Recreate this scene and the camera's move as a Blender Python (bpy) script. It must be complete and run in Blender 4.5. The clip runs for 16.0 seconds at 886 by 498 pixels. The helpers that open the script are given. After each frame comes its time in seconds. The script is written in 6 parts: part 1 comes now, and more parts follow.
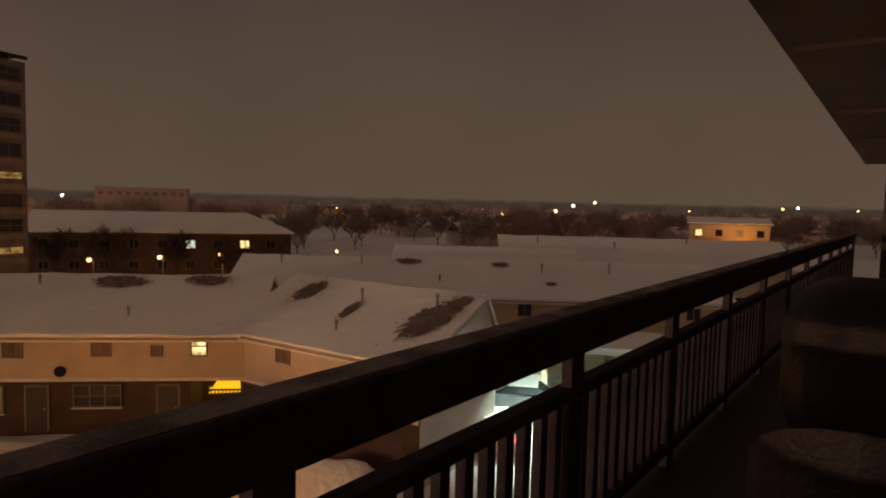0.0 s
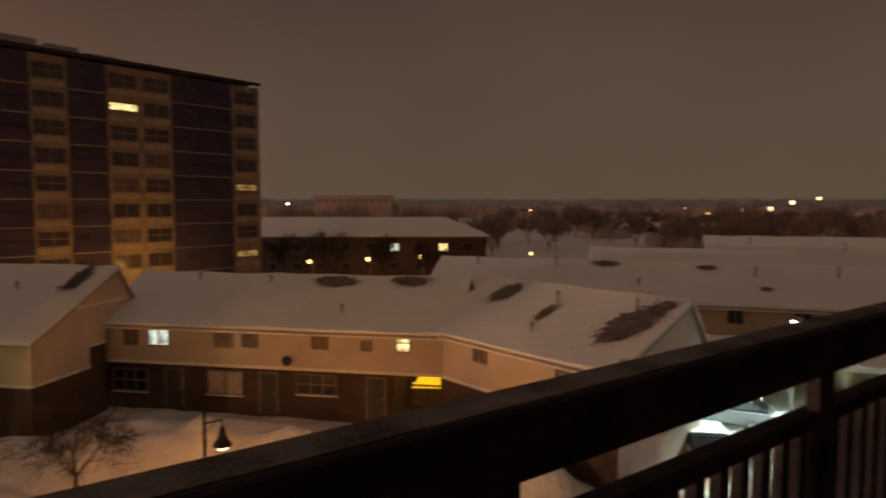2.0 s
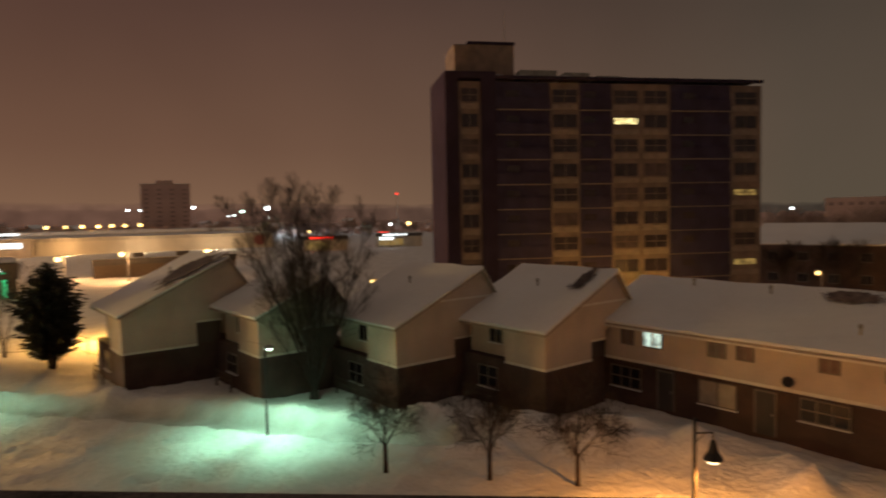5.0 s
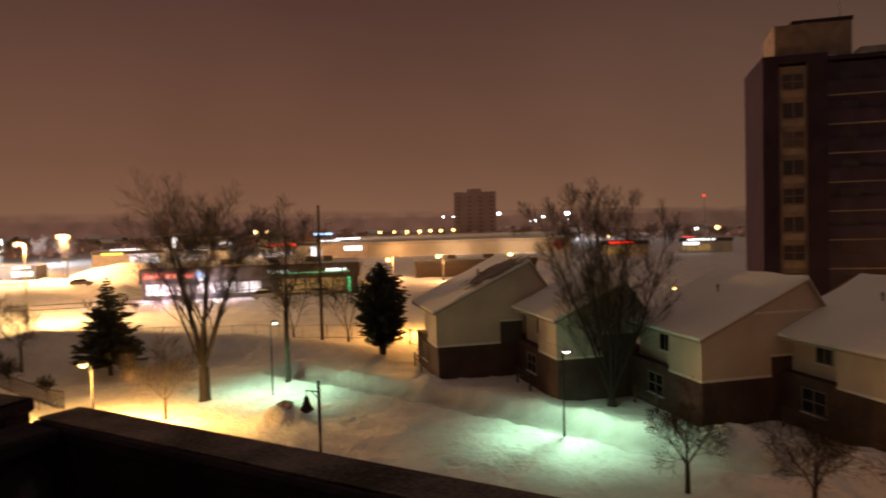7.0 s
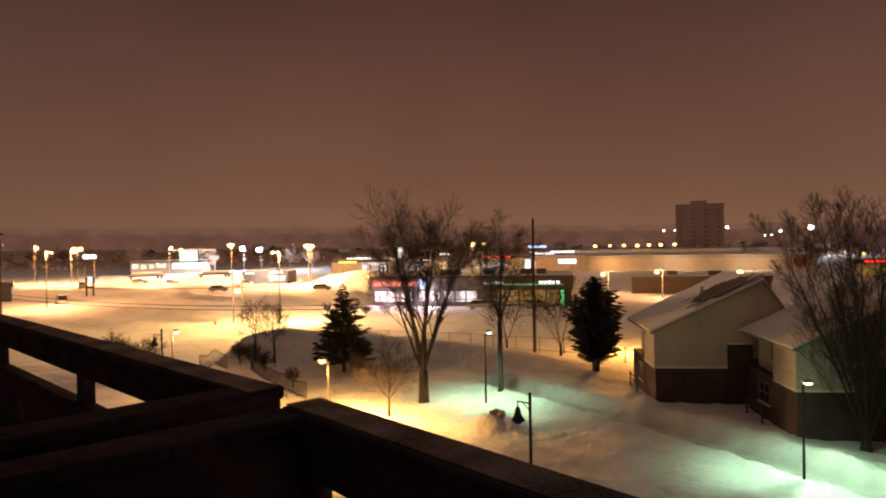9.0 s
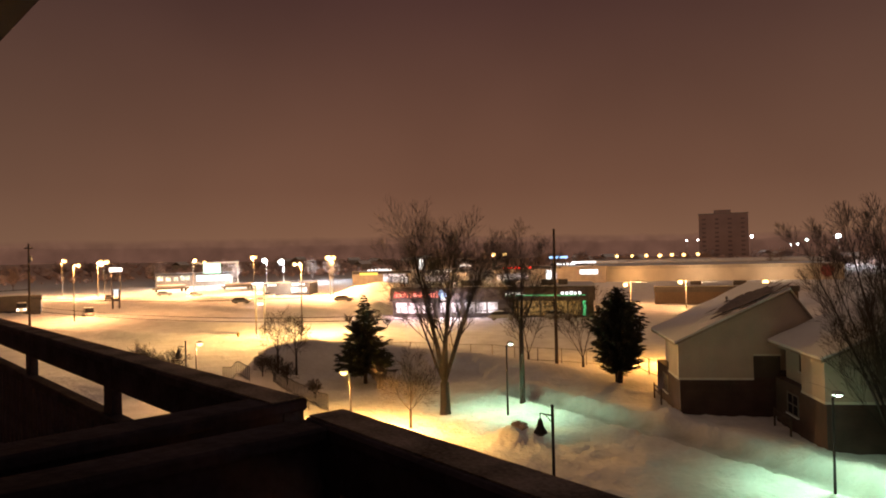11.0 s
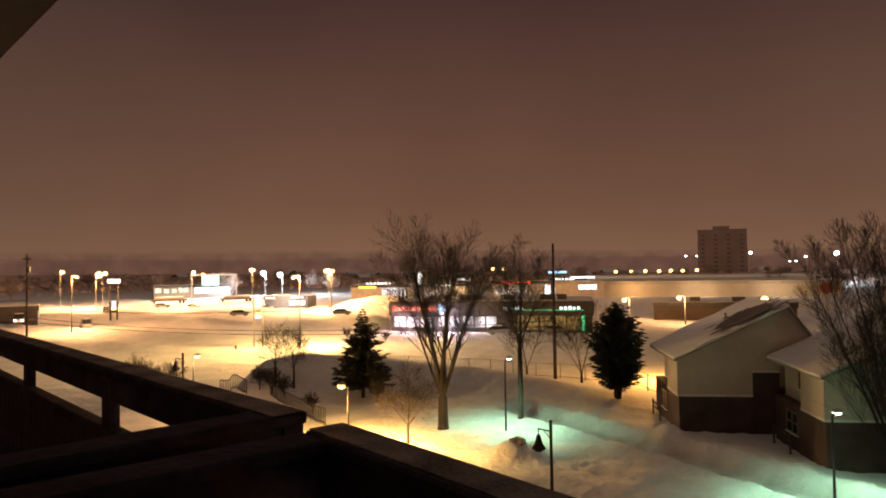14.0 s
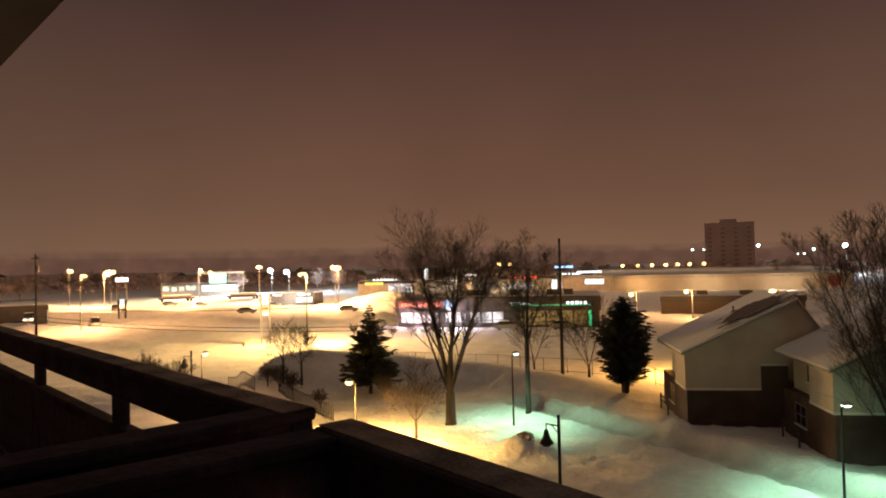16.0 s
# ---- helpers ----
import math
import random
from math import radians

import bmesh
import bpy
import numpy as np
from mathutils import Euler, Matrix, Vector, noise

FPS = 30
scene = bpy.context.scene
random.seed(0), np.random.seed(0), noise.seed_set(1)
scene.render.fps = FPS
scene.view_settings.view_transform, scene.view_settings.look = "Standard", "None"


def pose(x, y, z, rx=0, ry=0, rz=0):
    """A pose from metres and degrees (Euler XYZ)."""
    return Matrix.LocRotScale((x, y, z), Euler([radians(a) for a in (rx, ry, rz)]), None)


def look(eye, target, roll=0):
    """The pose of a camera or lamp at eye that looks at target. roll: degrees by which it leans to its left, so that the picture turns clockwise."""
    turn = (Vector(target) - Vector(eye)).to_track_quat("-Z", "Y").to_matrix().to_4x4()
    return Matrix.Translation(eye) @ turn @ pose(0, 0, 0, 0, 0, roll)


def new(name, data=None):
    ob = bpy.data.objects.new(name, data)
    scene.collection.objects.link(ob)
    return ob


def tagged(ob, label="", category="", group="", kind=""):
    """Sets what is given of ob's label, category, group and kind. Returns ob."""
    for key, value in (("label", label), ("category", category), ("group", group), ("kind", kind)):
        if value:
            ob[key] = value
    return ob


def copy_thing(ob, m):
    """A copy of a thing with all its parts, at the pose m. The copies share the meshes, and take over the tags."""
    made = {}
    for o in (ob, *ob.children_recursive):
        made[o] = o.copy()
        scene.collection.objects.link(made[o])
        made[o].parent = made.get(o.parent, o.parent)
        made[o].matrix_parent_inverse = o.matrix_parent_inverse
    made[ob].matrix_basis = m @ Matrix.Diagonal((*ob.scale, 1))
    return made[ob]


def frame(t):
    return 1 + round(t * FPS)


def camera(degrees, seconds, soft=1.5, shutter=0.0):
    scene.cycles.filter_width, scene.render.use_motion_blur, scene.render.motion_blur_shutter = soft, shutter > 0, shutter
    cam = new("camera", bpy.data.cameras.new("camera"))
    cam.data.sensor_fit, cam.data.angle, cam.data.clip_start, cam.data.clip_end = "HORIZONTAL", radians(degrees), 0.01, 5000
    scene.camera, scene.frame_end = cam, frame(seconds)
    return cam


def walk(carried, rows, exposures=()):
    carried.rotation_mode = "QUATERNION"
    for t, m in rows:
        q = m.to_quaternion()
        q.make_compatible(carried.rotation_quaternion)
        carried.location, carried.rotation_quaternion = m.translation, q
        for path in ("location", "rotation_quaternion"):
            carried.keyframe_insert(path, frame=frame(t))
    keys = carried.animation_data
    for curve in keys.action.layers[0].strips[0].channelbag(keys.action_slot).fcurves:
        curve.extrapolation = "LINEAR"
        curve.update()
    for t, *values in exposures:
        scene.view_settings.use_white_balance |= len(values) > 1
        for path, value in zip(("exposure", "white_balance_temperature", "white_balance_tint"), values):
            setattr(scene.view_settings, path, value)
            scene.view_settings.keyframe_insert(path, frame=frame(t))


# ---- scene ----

EYE = 11.0  # eye height over the yard

# ---- camera and its walk: a slow pan from a fourth-floor balcony ----
cam = camera(68.06, 16.0, soft=1.9, shutter=0.6)
OUT = Vector((math.cos(radians(54)), math.sin(radians(54)), 0))  # straight out over the railing
PAN = [  # seconds, heading, pitch, roll in degrees, step back from the railing in metres
    (0, -0.00, -3.97, 1.41, -0.250),
    (0.5, 1.21, -3.98, 1.12, -0.230),
    (1, 3.94, -4.07, 0.80, -0.210),
    (1.5, 9.57, -4.06, 0.25, -0.190),
    (2, 16.84, -4.00, 0.05, -0.150),
    (2.5, 24.40, -4.05, 0.29, -0.110),
    (3, 31.51, -4.16, 0.11, -0.070),
    (3.2, 34.22, -4.19, -0.25, -0.064),
    (5.3, 62.86, -2.98, -1.37, -0.006),
    (5.5, 66.23, -2.96, -1.64, 0.000),
    (6, 74.35, -2.80, -1.78, 0.000),
    (6.5, 78.89, -2.67, -1.51, 0.000),
    (7, 83.83, -2.05, -1.59, 0.000),
    (7.5, 89.24, -1.49, -1.59, 0.000),
    (8, 94.34, -0.91, -1.40, 0.000),
    (8.5, 99.02, -0.57, -1.34, -0.001),
    (9, 102.33, -0.51, -0.95, -0.003),
    (9.5, 103.58, -0.20, -0.77, -0.004),
    (12, 104.00, 0.79, -1.45, -0.011),
    (12.5, 102.34, 1.09, -1.88, -0.013),
    (13, 102.65, 1.54, -0.74, -0.014),
    (13.5, 103.84, 1.72, -0.80, -0.016),
    (14, 104.00, 1.72, -0.83, -0.017),
    (14.5, 104.15, 1.69, -1.02, -0.019),
    (15, 103.94, 1.55, -0.96, -0.020),
    (15.5, 103.98, 1.43, -0.86, -0.020),
    (16, 104.54, 1.36, -1.34, -0.020),
]


def aim(heading, pitch, roll, step):
    eye = Vector((0, 0, EYE)) + OUT * step
    a, e = radians(heading), radians(pitch)
    way = Vector((math.cos(a) * math.cos(e), math.sin(a) * math.cos(e), math.sin(e)))
    return look(eye, eye + way * 10, roll)


walk(cam, [(t, aim(a, e, r, s)) for t, a, e, r, s in PAN],
     exposures=[(0, 0.05, 6900, 18), (2, 0.12, 6950, 18), (3.2, 0.14, 6680, 13), (5.5, 0.08, 6300, 7), (6.5, 0.08, 6650, 15), (8, 0.04, 7000, 23), (9.5, 0.04, 6980, 23), (12, 0.05, 6780, 18), (13, 0.05, 6680, 17), (15, 0.06, 6450, 10), (16, 0.06, 6450, 10)])

# ---- night sky: low cloud lit by the town ----
world = bpy.data.worlds.new("night_sky")
scene.world = world
world.use_nodes = True
wn, wl = world.node_tree.nodes, world.node_tree.links
wn.clear()
w_out = wn.new("ShaderNodeOutputWorld")
w_bg = wn.new("ShaderNodeBackground")
w_tc = wn.new("ShaderNodeTexCoord")
w_sep = wn.new("ShaderNodeSeparateXYZ")
w_ramp = wn.new("ShaderNodeValToRGB")
w_glow = wn.new("ShaderNodeValToRGB")
w_dot = wn.new("ShaderNodeVectorMath")
w_mix = wn.new("ShaderNodeMix")
w_noise = wn.new("ShaderNodeTexNoise")
w_map = wn.new("ShaderNodeMapRange")
w_mul = wn.new("ShaderNodeMix")
w_dot.operation = "DOT_PRODUCT"
w_dot.inputs[1].default_value = (math.cos(radians(102)), math.sin(radians(102)), 0)
w_mix.data_type = w_mul.data_type = "RGBA"
w_mul.blend_type = "MULTIPLY"
w_mul.inputs[0].default_value = 1.0


def stops(ramp, rows):
    cr = ramp.color_ramp
    while len(cr.elements) > 1:
        cr.elements.remove(cr.elements[-1])
    cr.elements[0].position, cr.elements[0].color = rows[0][0], (*rows[0][1], 1)
    for p, c in rows[1:]:
        cr.elements.new(p).color = (*c, 1)


stops(w_ramp, [(0.0, (0.094, 0.069, 0.046)), (0.12, (0.088, 0.063, 0.044)), (0.36, (0.054, 0.0385, 0.030)), (0.6, (0.098, 0.069, 0.050)), (1.0, (0.165, 0.111, 0.078))])
stops(w_glow, [(0.0, (0.225, 0.119, 0.068)), (0.1, (0.162, 0.0795, 0.048)), (0.38, (0.061, 0.0272, 0.0235)), (0.6, (0.10, 0.063, 0.047)), (1.0, (0.165, 0.111, 0.078))])
stops_map = w_map.inputs
stops_map[1].default_value, stops_map[2].default_value = 0.3, 1.0
w_noise.inputs["Scale"].default_value = 2.2
w_noise.inputs["Detail"].default_value = 3.0
w_nr = wn.new("ShaderNodeValToRGB")
stops(w_nr, [(0.3, (0.9, 0.9, 0.9)), (0.7, (1.1, 1.1, 1.1))])
wl.new(w_tc.outputs["Generated"], w_sep.inputs[0])
wl.new(w_tc.outputs["Generated"], w_dot.inputs[0])
wl.new(w_tc.outputs["Generated"], w_noise.inputs["Vector"])
wl.new(w_noise.outputs["Fac"], w_nr.inputs[0])
wl.new(w_sep.outputs["Z"], w_ramp.inputs[0])
wl.new(w_sep.outputs["Z"], w_glow.inputs[0])
wl.new(w_dot.outputs["Value"], w_map.inputs[0])
wl.new(w_map.outputs[0], w_mix.inputs[0])
wl.new(w_ramp.outputs[0], w_mix.inputs[6])
wl.new(w_glow.outputs[0], w_mix.inputs[7])
wl.new(w_mix.outputs[2], w_mul.inputs[6])
wl.new(w_nr.outputs[0], w_mul.inputs[7])
wl.new(w_mul.outputs[2], w_bg.inputs["Color"])
w_bg.inputs["Strength"].default_value = 1.0
wl.new(w_bg.outputs[0], w_out.inputs["Surface"])

SODIUM, AMBER, WARM = (1.0, 0.475, 0.165), (1.0, 0.36, 0.06), (1.0, 0.72, 0.40)
MERCURY, COOL = (0.48, 1.0, 0.60), (0.85, 0.95, 1.0)


def light(name, at, watts, color, size=0.15, aim_down=False, cone=150):
    """A lamp's light; aim_down: shaded above by its hood."""
    data = bpy.data.lights.new(name, "SPOT" if aim_down else "POINT")
    data.energy, data.color, data.shadow_soft_size = watts, color, size
    if aim_down:
        data.spot_size, data.spot_blend = radians(cone), 0.8
    ob = new(name, data)
    ob.location = at
    return ob


# ---- materials ----
def material(name, base, rough=0.7, vary=0.25, scale=3.0, bump=0.2, metal=0.0, fine=18.0, second=None, coat=0.0, dist=0.05, spec=0.5):
    m = bpy.data.materials.new(name)
    m.use_nodes = True
    n, l = m.node_tree.nodes, m.node_tree.links
    p = n["Principled BSDF"]
    tc, n1, n2 = n.new("ShaderNodeTexCoord"), n.new("ShaderNodeTexNoise"), n.new("ShaderNodeTexNoise")
    n1.inputs["Scale"].default_value, n1.inputs["Detail"].default_value = scale, 4
    n2.inputs["Scale"].default_value, n2.inputs["Detail"].default_value = scale * fine, 3
    l.new(tc.outputs["Object"], n1.inputs["Vector"])
    l.new(tc.outputs["Object"], n2.inputs["Vector"])
    add = n.new("ShaderNodeMath")
    add.operation = "MULTIPLY_ADD"
    add.inputs[1].default_value = 0.4
    l.new(n2.outputs["Fac"], add.inputs[0])
    l.new(n1.outputs["Fac"], add.inputs[2])
    ramp = n.new("ShaderNodeValToRGB")
    dark = second or tuple(c * (1 - vary) for c in base)
    lightc = tuple(min(1, c * (1 + vary * 0.5)) for c in base)
    stops(ramp, [(0.5, dark), (0.9, lightc)])
    l.new(add.outputs[0], ramp.inputs[0])
    l.new(ramp.outputs[0], p.inputs["Base Color"])
    p.inputs["Roughness"].default_value, p.inputs["Metallic"].default_value = rough, metal
    p.inputs["Coat Weight"].default_value = coat
    p.inputs["Specular IOR Level"].default_value = spec
    if bump:
        b = n.new("ShaderNodeBump")
        b.inputs["Strength"].default_value, b.inputs["Distance"].default_value = bump, dist
        l.new(add.outputs[0], b.inputs["Height"])
        l.new(b.outputs[0], p.inputs["Normal"])
    return m


def banded(name, base, period, vary=0.15, rough=0.6):
    """Horizontal lap siding: a shallow relief step at every board."""
    m = material(name, base, rough, vary, 0.6, 0)
    n, l = m.node_tree.nodes, m.node_tree.links
    tc, sep, mod, b = n.new("ShaderNodeTexCoord"), n.new("ShaderNodeSeparateXYZ"), n.new("ShaderNodeMath"), n.new("ShaderNodeBump")
    mod.operation = "FLOORED_MODULO"
    mod.inputs[1].default_value = period
    l.new(tc.outputs["Object"], sep.inputs[0])
    l.new(sep.outputs["Z"], mod.inputs[0])
    l.new(mod.outputs[0], b.inputs["Height"])
    b.inputs["Strength"].default_value, b.inputs["Distance"].default_value, b.invert = 0.6, 0.15, True
    l.new(b.outputs[0], n["Principled BSDF"].inputs["Normal"])
    return m


def bricked(name, a, b, mortar):
    m = material(name, a, 0.85, 0.3, 0.5, 0)
    n, l = m.node_tree.nodes, m.node_tree.links
    tc, sep, add, com, br = (n.new("ShaderNodeTexCoord"), n.new("ShaderNodeSeparateXYZ"), n.new("ShaderNodeMath"),
                             n.new("ShaderNodeCombineXYZ"), n.new("ShaderNodeTexBrick"))
    l.new(tc.outputs["Object"], sep.inputs[0])
    l.new(sep.outputs["X"], add.inputs[0])
    l.new(sep.outputs["Y"], add.inputs[1])
    l.new(add.outputs[0], com.inputs[0])
    l.new(sep.outputs["Z"], com.inputs[1])
    l.new(com.outputs[0], br.inputs["Vector"])
    for k, v in (("Color1", a), ("Color2", b), ("Mortar", mortar)):
        br.inputs[k].default_value = (*v, 1)
    for k, v in (("Scale", 1.0), ("Mortar Size", 0.010), ("Brick Width", 0.21), ("Row Height", 0.075)):
        br.inputs[k].default_value = v
    mix = n.new("ShaderNodeMix")
    mix.data_type, mix.blend_type = "RGBA", "MULTIPLY"
    mix.inputs[0].default_value = 1.0
    noise_n = n.new("ShaderNodeTexNoise")
    noise_n.inputs["Scale"].default_value = 0.8
    r = n.new("ShaderNodeValToRGB")
    stops(r, [(0.3, (0.65, 0.65, 0.65)), (0.7, (1.1, 1.1, 1.1))])
    l.new(tc.outputs["Object"], noise_n.inputs["Vector"])
    l.new(noise_n.outputs["Fac"], r.inputs[0])
    l.new(br.outputs["Color"], mix.inputs[6])
    l.new(r.outputs[0], mix.inputs[7])
    l.new(mix.outputs[2], n["Principled BSDF"].inputs["Base Color"])
    return m


def glowing(name, color, strength, vary=0.0):
    """Something that gives off light: a lamp glass, a lit sign, a lit room behind a blind."""
    m = bpy.data.materials.new(name)
    m.use_nodes = True
    n, l = m.node_tree.nodes, m.node_tree.links
    p = n["Principled BSDF"]
    p.inputs["Base Color"].default_value = (0.12, 0.12, 0.12, 1)
    p.inputs["Emission Color"].default_value = (*color, 1)
    p.inputs["Emission Strength"].default_value = strength
    if vary:
        tc, nz, r = n.new("ShaderNodeTexCoord"), n.new("ShaderNodeTexNoise"), n.new("ShaderNodeValToRGB")
        nz.inputs["Scale"].default_value = vary
        l.new(tc.outputs["Object"], nz.inputs["Vector"])
        l.new(nz.outputs["Fac"], r.inputs[0])
        stops(r, [(0.35, tuple(c * 0.25 for c in color)), (0.6, color)])
        l.new(r.outputs[0], p.inputs["Emission Color"])
    return m


GROUND_SNOW = material("ground_snow", (0.78, 0.79, 0.81), 0.75, 0.16, 0.45, 0.9, fine=6, dist=0.35)
gn, gl_ = GROUND_SNOW.node_tree.nodes, GROUND_SNOW.node_tree.links
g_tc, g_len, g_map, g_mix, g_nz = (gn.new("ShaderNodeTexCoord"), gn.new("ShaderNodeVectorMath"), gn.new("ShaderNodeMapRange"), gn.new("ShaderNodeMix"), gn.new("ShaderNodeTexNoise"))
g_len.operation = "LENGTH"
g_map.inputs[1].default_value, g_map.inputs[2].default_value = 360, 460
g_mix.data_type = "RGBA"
g_mix.inputs[7].default_value = (0.60, 0.45, 0.40, 1)  # wooded far ground, its colour paled to imitate haze
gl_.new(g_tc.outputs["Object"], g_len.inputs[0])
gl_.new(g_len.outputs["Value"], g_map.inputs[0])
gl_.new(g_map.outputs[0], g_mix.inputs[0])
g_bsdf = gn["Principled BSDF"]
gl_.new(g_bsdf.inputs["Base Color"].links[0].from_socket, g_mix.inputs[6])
g_at, g_path_dark = gn.new("ShaderNodeAttribute"), gn.new("ShaderNodeMix")
g_at.attribute_name = "trodden"
g_path_dark.data_type = "RGBA"
g_path_dark.inputs[7].default_value = (0.34, 0.33, 0.32, 1)  # packed snow, with the trench's shade put into the grey
gl_.new(g_at.outputs["Fac"], g_path_dark.inputs[0])
gl_.new(g_mix.outputs[2], g_path_dark.inputs[6])
gl_.new(g_path_dark.outputs[2], g_bsdf.inputs["Base Color"])
SNOW = material("snow", (0.80, 0.81, 0.83), 0.75, 0.10, 0.35, 0.5, fine=9)
ROOF_SNOW = material("roof_snow", (0.80, 0.81, 0.83), 0.7, 0.06, 0.25, 0.25, fine=14)
SHINGLE = material("bare_shingles", (0.085, 0.066, 0.070), 0.9, 0.6, 2.5, 0.5)
DUSTED = material("shingles_dusted_with_snow", (0.175, 0.135, 0.125), 0.9, 0.6, 2.5, 0.5)
FASCIA = material("dull_fascia_board", (0.34, 0.29, 0.235), 0.7, 0.2, 1.5, 0.1)
SIDING = banded("beige_siding", (0.54, 0.46, 0.385), 0.2)
SIDING_YELLOW = banded("cream_siding", (0.60, 0.50, 0.33), 0.2)
FRAME = material("dull_window_frame", (0.20, 0.17, 0.145), 0.6, 0.2, 2.0, 0.05)
TRIM = material("white_trim", (0.72, 0.70, 0.64), 0.5, 0.15, 2.0, 0.05)
DARK_PANEL = banded("dark_brown_panel", (0.060, 0.040, 0.034), 0.15)
BRICK = bricked("dark_brick", (0.085, 0.036, 0.028), (0.06, 0.026, 0.022), (0.10, 0.085, 0.075))
TOWER_BRICK = bricked("brown_brick", (0.29, 0.20, 0.155), (0.24, 0.165, 0.13), (0.27, 0.22, 0.19))
# pale only to bounce sky light onto the railing from an unseen wall
BOUNCE_BRICK = bricked("bounce_brick", (0.55, 0.43, 0.42), (0.48, 0.38, 0.38), (0.50, 0.45, 0.43))
TOWER_DARK = material("dark_cladding", (0.046, 0.032, 0.055), 0.9, 0.3, 0.4, 0.15, spec=0.08)
BALCONY_PANEL = material("plum_balcony_panel", (0.062, 0.048, 0.086), 0.85, 0.3, 0.5, 0.1, spec=0.1)
TOWER_SLAB = material("grey_brown_slab", (0.33, 0.26, 0.21), 0.85, 0.25, 1.2, 0.2)
CONCRETE = material("concrete", (0.32, 0.30, 0.27), 0.85, 0.25, 1.2, 0.25)
GLASS = material("window_glass", (0.02, 0.022, 0.028), 0.08, 0.3, 0.8, 0.02)
# brown pane colour stands in for sky reflected in the glass
SKY_PANE = material("pane_with_sky_tone", (0.19, 0.14, 0.12), 0.22, 0.35, 1.6, 0.02)
DARK_WOOD = material("black_stained_wood", (0.046, 0.038, 0.058), 0.85, 0.5, 6.0, 0.35, fine=6, spec=0.2)
SOFFIT = material("soffit_panel", (0.034, 0.020, 0.030), 0.9, 0.3, 1.0, 0.1)
IRON = material("black_iron", (0.014, 0.014, 0.016), 0.6, 0.3, 5.0, 0.1, metal=0.1)
STEEL = material("galvanised_pole", (0.30, 0.29, 0.27), 0.45, 0.25, 4.0, 0.1, metal=0.6)
WOOD_POLE = material("creosoted_pole", (0.07, 0.05, 0.04), 0.9, 0.4, 3.0, 0.5)
BARK = material("bark", (0.038, 0.027, 0.023), 0.9, 0.45, 5.0, 0.7)
# paler copy of the bark, with distance haze put into the colour
HAZED_BARK = material("hazed_far_bark", (0.30, 0.225, 0.20), 0.95, 0.3, 1.0, 0.3)
NEEDLES = material("spruce_needles", (0.046, 0.050, 0.034), 0.85, 0.5, 4.0, 0.4)
# far pane, wall and wood colours are lightened in place of haze
FAR_PANE = material("hazed_far_pane", (0.22, 0.16, 0.165), 0.6, 0.2, 0.1, 0.1)
FAR_WALL = material("hazed_far_wall", (0.42, 0.31, 0.29), 0.9, 0.2, 0.05, 0.1)
FAR_WOOD = material("hazed_far_wood", (0.74, 0.56, 0.50), 0.95, 0.2, 0.3, 0.2)
FENCE_WOOD = material("weathered_fence", (0.10, 0.075, 0.055), 0.85, 0.35, 4.0, 0.4)
RUBBER = material("tyre_rubber", (0.015, 0.015, 0.016), 0.85, 0.3, 8.0, 0.2)
CAR_PAINT = material("car_paint_grey", (0.20, 0.21, 0.23), 0.3, 0.15, 1.5, 0.0, coat=0.6)
CAR_WHITE = material("car_paint_white", (0.66, 0.66, 0.66), 0.35, 0.1, 1.5, 0.0, coat=0.5)
COVER = material("vinyl_cover", (0.022, 0.018, 0.029), 0.6, 0.35, 3.0, 0.5)
STONE_FACE = material("store_render", (0.50, 0.45, 0.38), 0.8, 0.2, 0.6, 0.15)
DARK_FACE = material("dark_fascia", (0.055, 0.05, 0.05), 0.6, 0.3, 0.8, 0.1)
CURTAIN_LIT = glowing("lit_blind", (1.0, 0.78, 0.32), 1.6, 3.0)
CURTAIN_COOL = glowing("lit_blind_cool", (0.82, 1.0, 0.82), 0.9, 3.0)
# emission stands in for yellow light falling on the canopy panel
PANEL_GLOW = glowing("yellow_canopy_glow", (1.0, 0.52, 0.01), 1.1)
ROOM_DIM = glowing("dim_room", (1.0, 0.60, 0.15), 0.30, 2.0)
BULB_SODIUM = glowing("sodium_glass", (1.0, 0.62, 0.20), 5.0)
BULB_WARM = glowing("warm_glass", (1.0, 0.78, 0.42), 3.0)
BULB_MERCURY = glowing("mercury_glass", (0.65, 1.0, 0.82), 12)
BULB_COOL = glowing("white_glass", (0.9, 0.97, 1.0), 14)
SIGN_WHITE = glowing("white_sign", (0.95, 1.0, 1.0), 2.2)
SIGN_GREEN = glowing("green_sign", (0.02, 0.85, 0.30), 1.0)
SIGN_RED = glowing("red_sign", (1.0, 0.02, 0.01), 3.6)
SIGN_BLUE = glowing("blue_sign", (0.25, 0.55, 1.0), 2.4)
SIGN_YELLOW = glowing("yellow_sign", (1.0, 0.8, 0.1), 1.6)
SHOP_GLASS = glowing("lit_shop_glass", (1.0, 0.93, 0.95), 1.4, 0.5)
TAIL_RED = glowing("tail_light", (1.0, 0.05, 0.03), 7.0)


# ---- building blocks ----
def box(bm, x0, x1, y0, y1, z0, z1, m=None):
    vs = [bm.verts.new((x, y, z)) for z in (z0, z1) for y in (y0, y1) for x in (x0, x1)]
    if m is not None:
        for v in vs:
            v.co = m @ v.co
    for f in ((0, 2, 3, 1), (4, 5, 7, 6), (0, 1, 5, 4), (2, 6, 7, 3), (0, 4, 6, 2), (1, 3, 7, 5)):
        bm.faces.new([vs[i] for i in f])


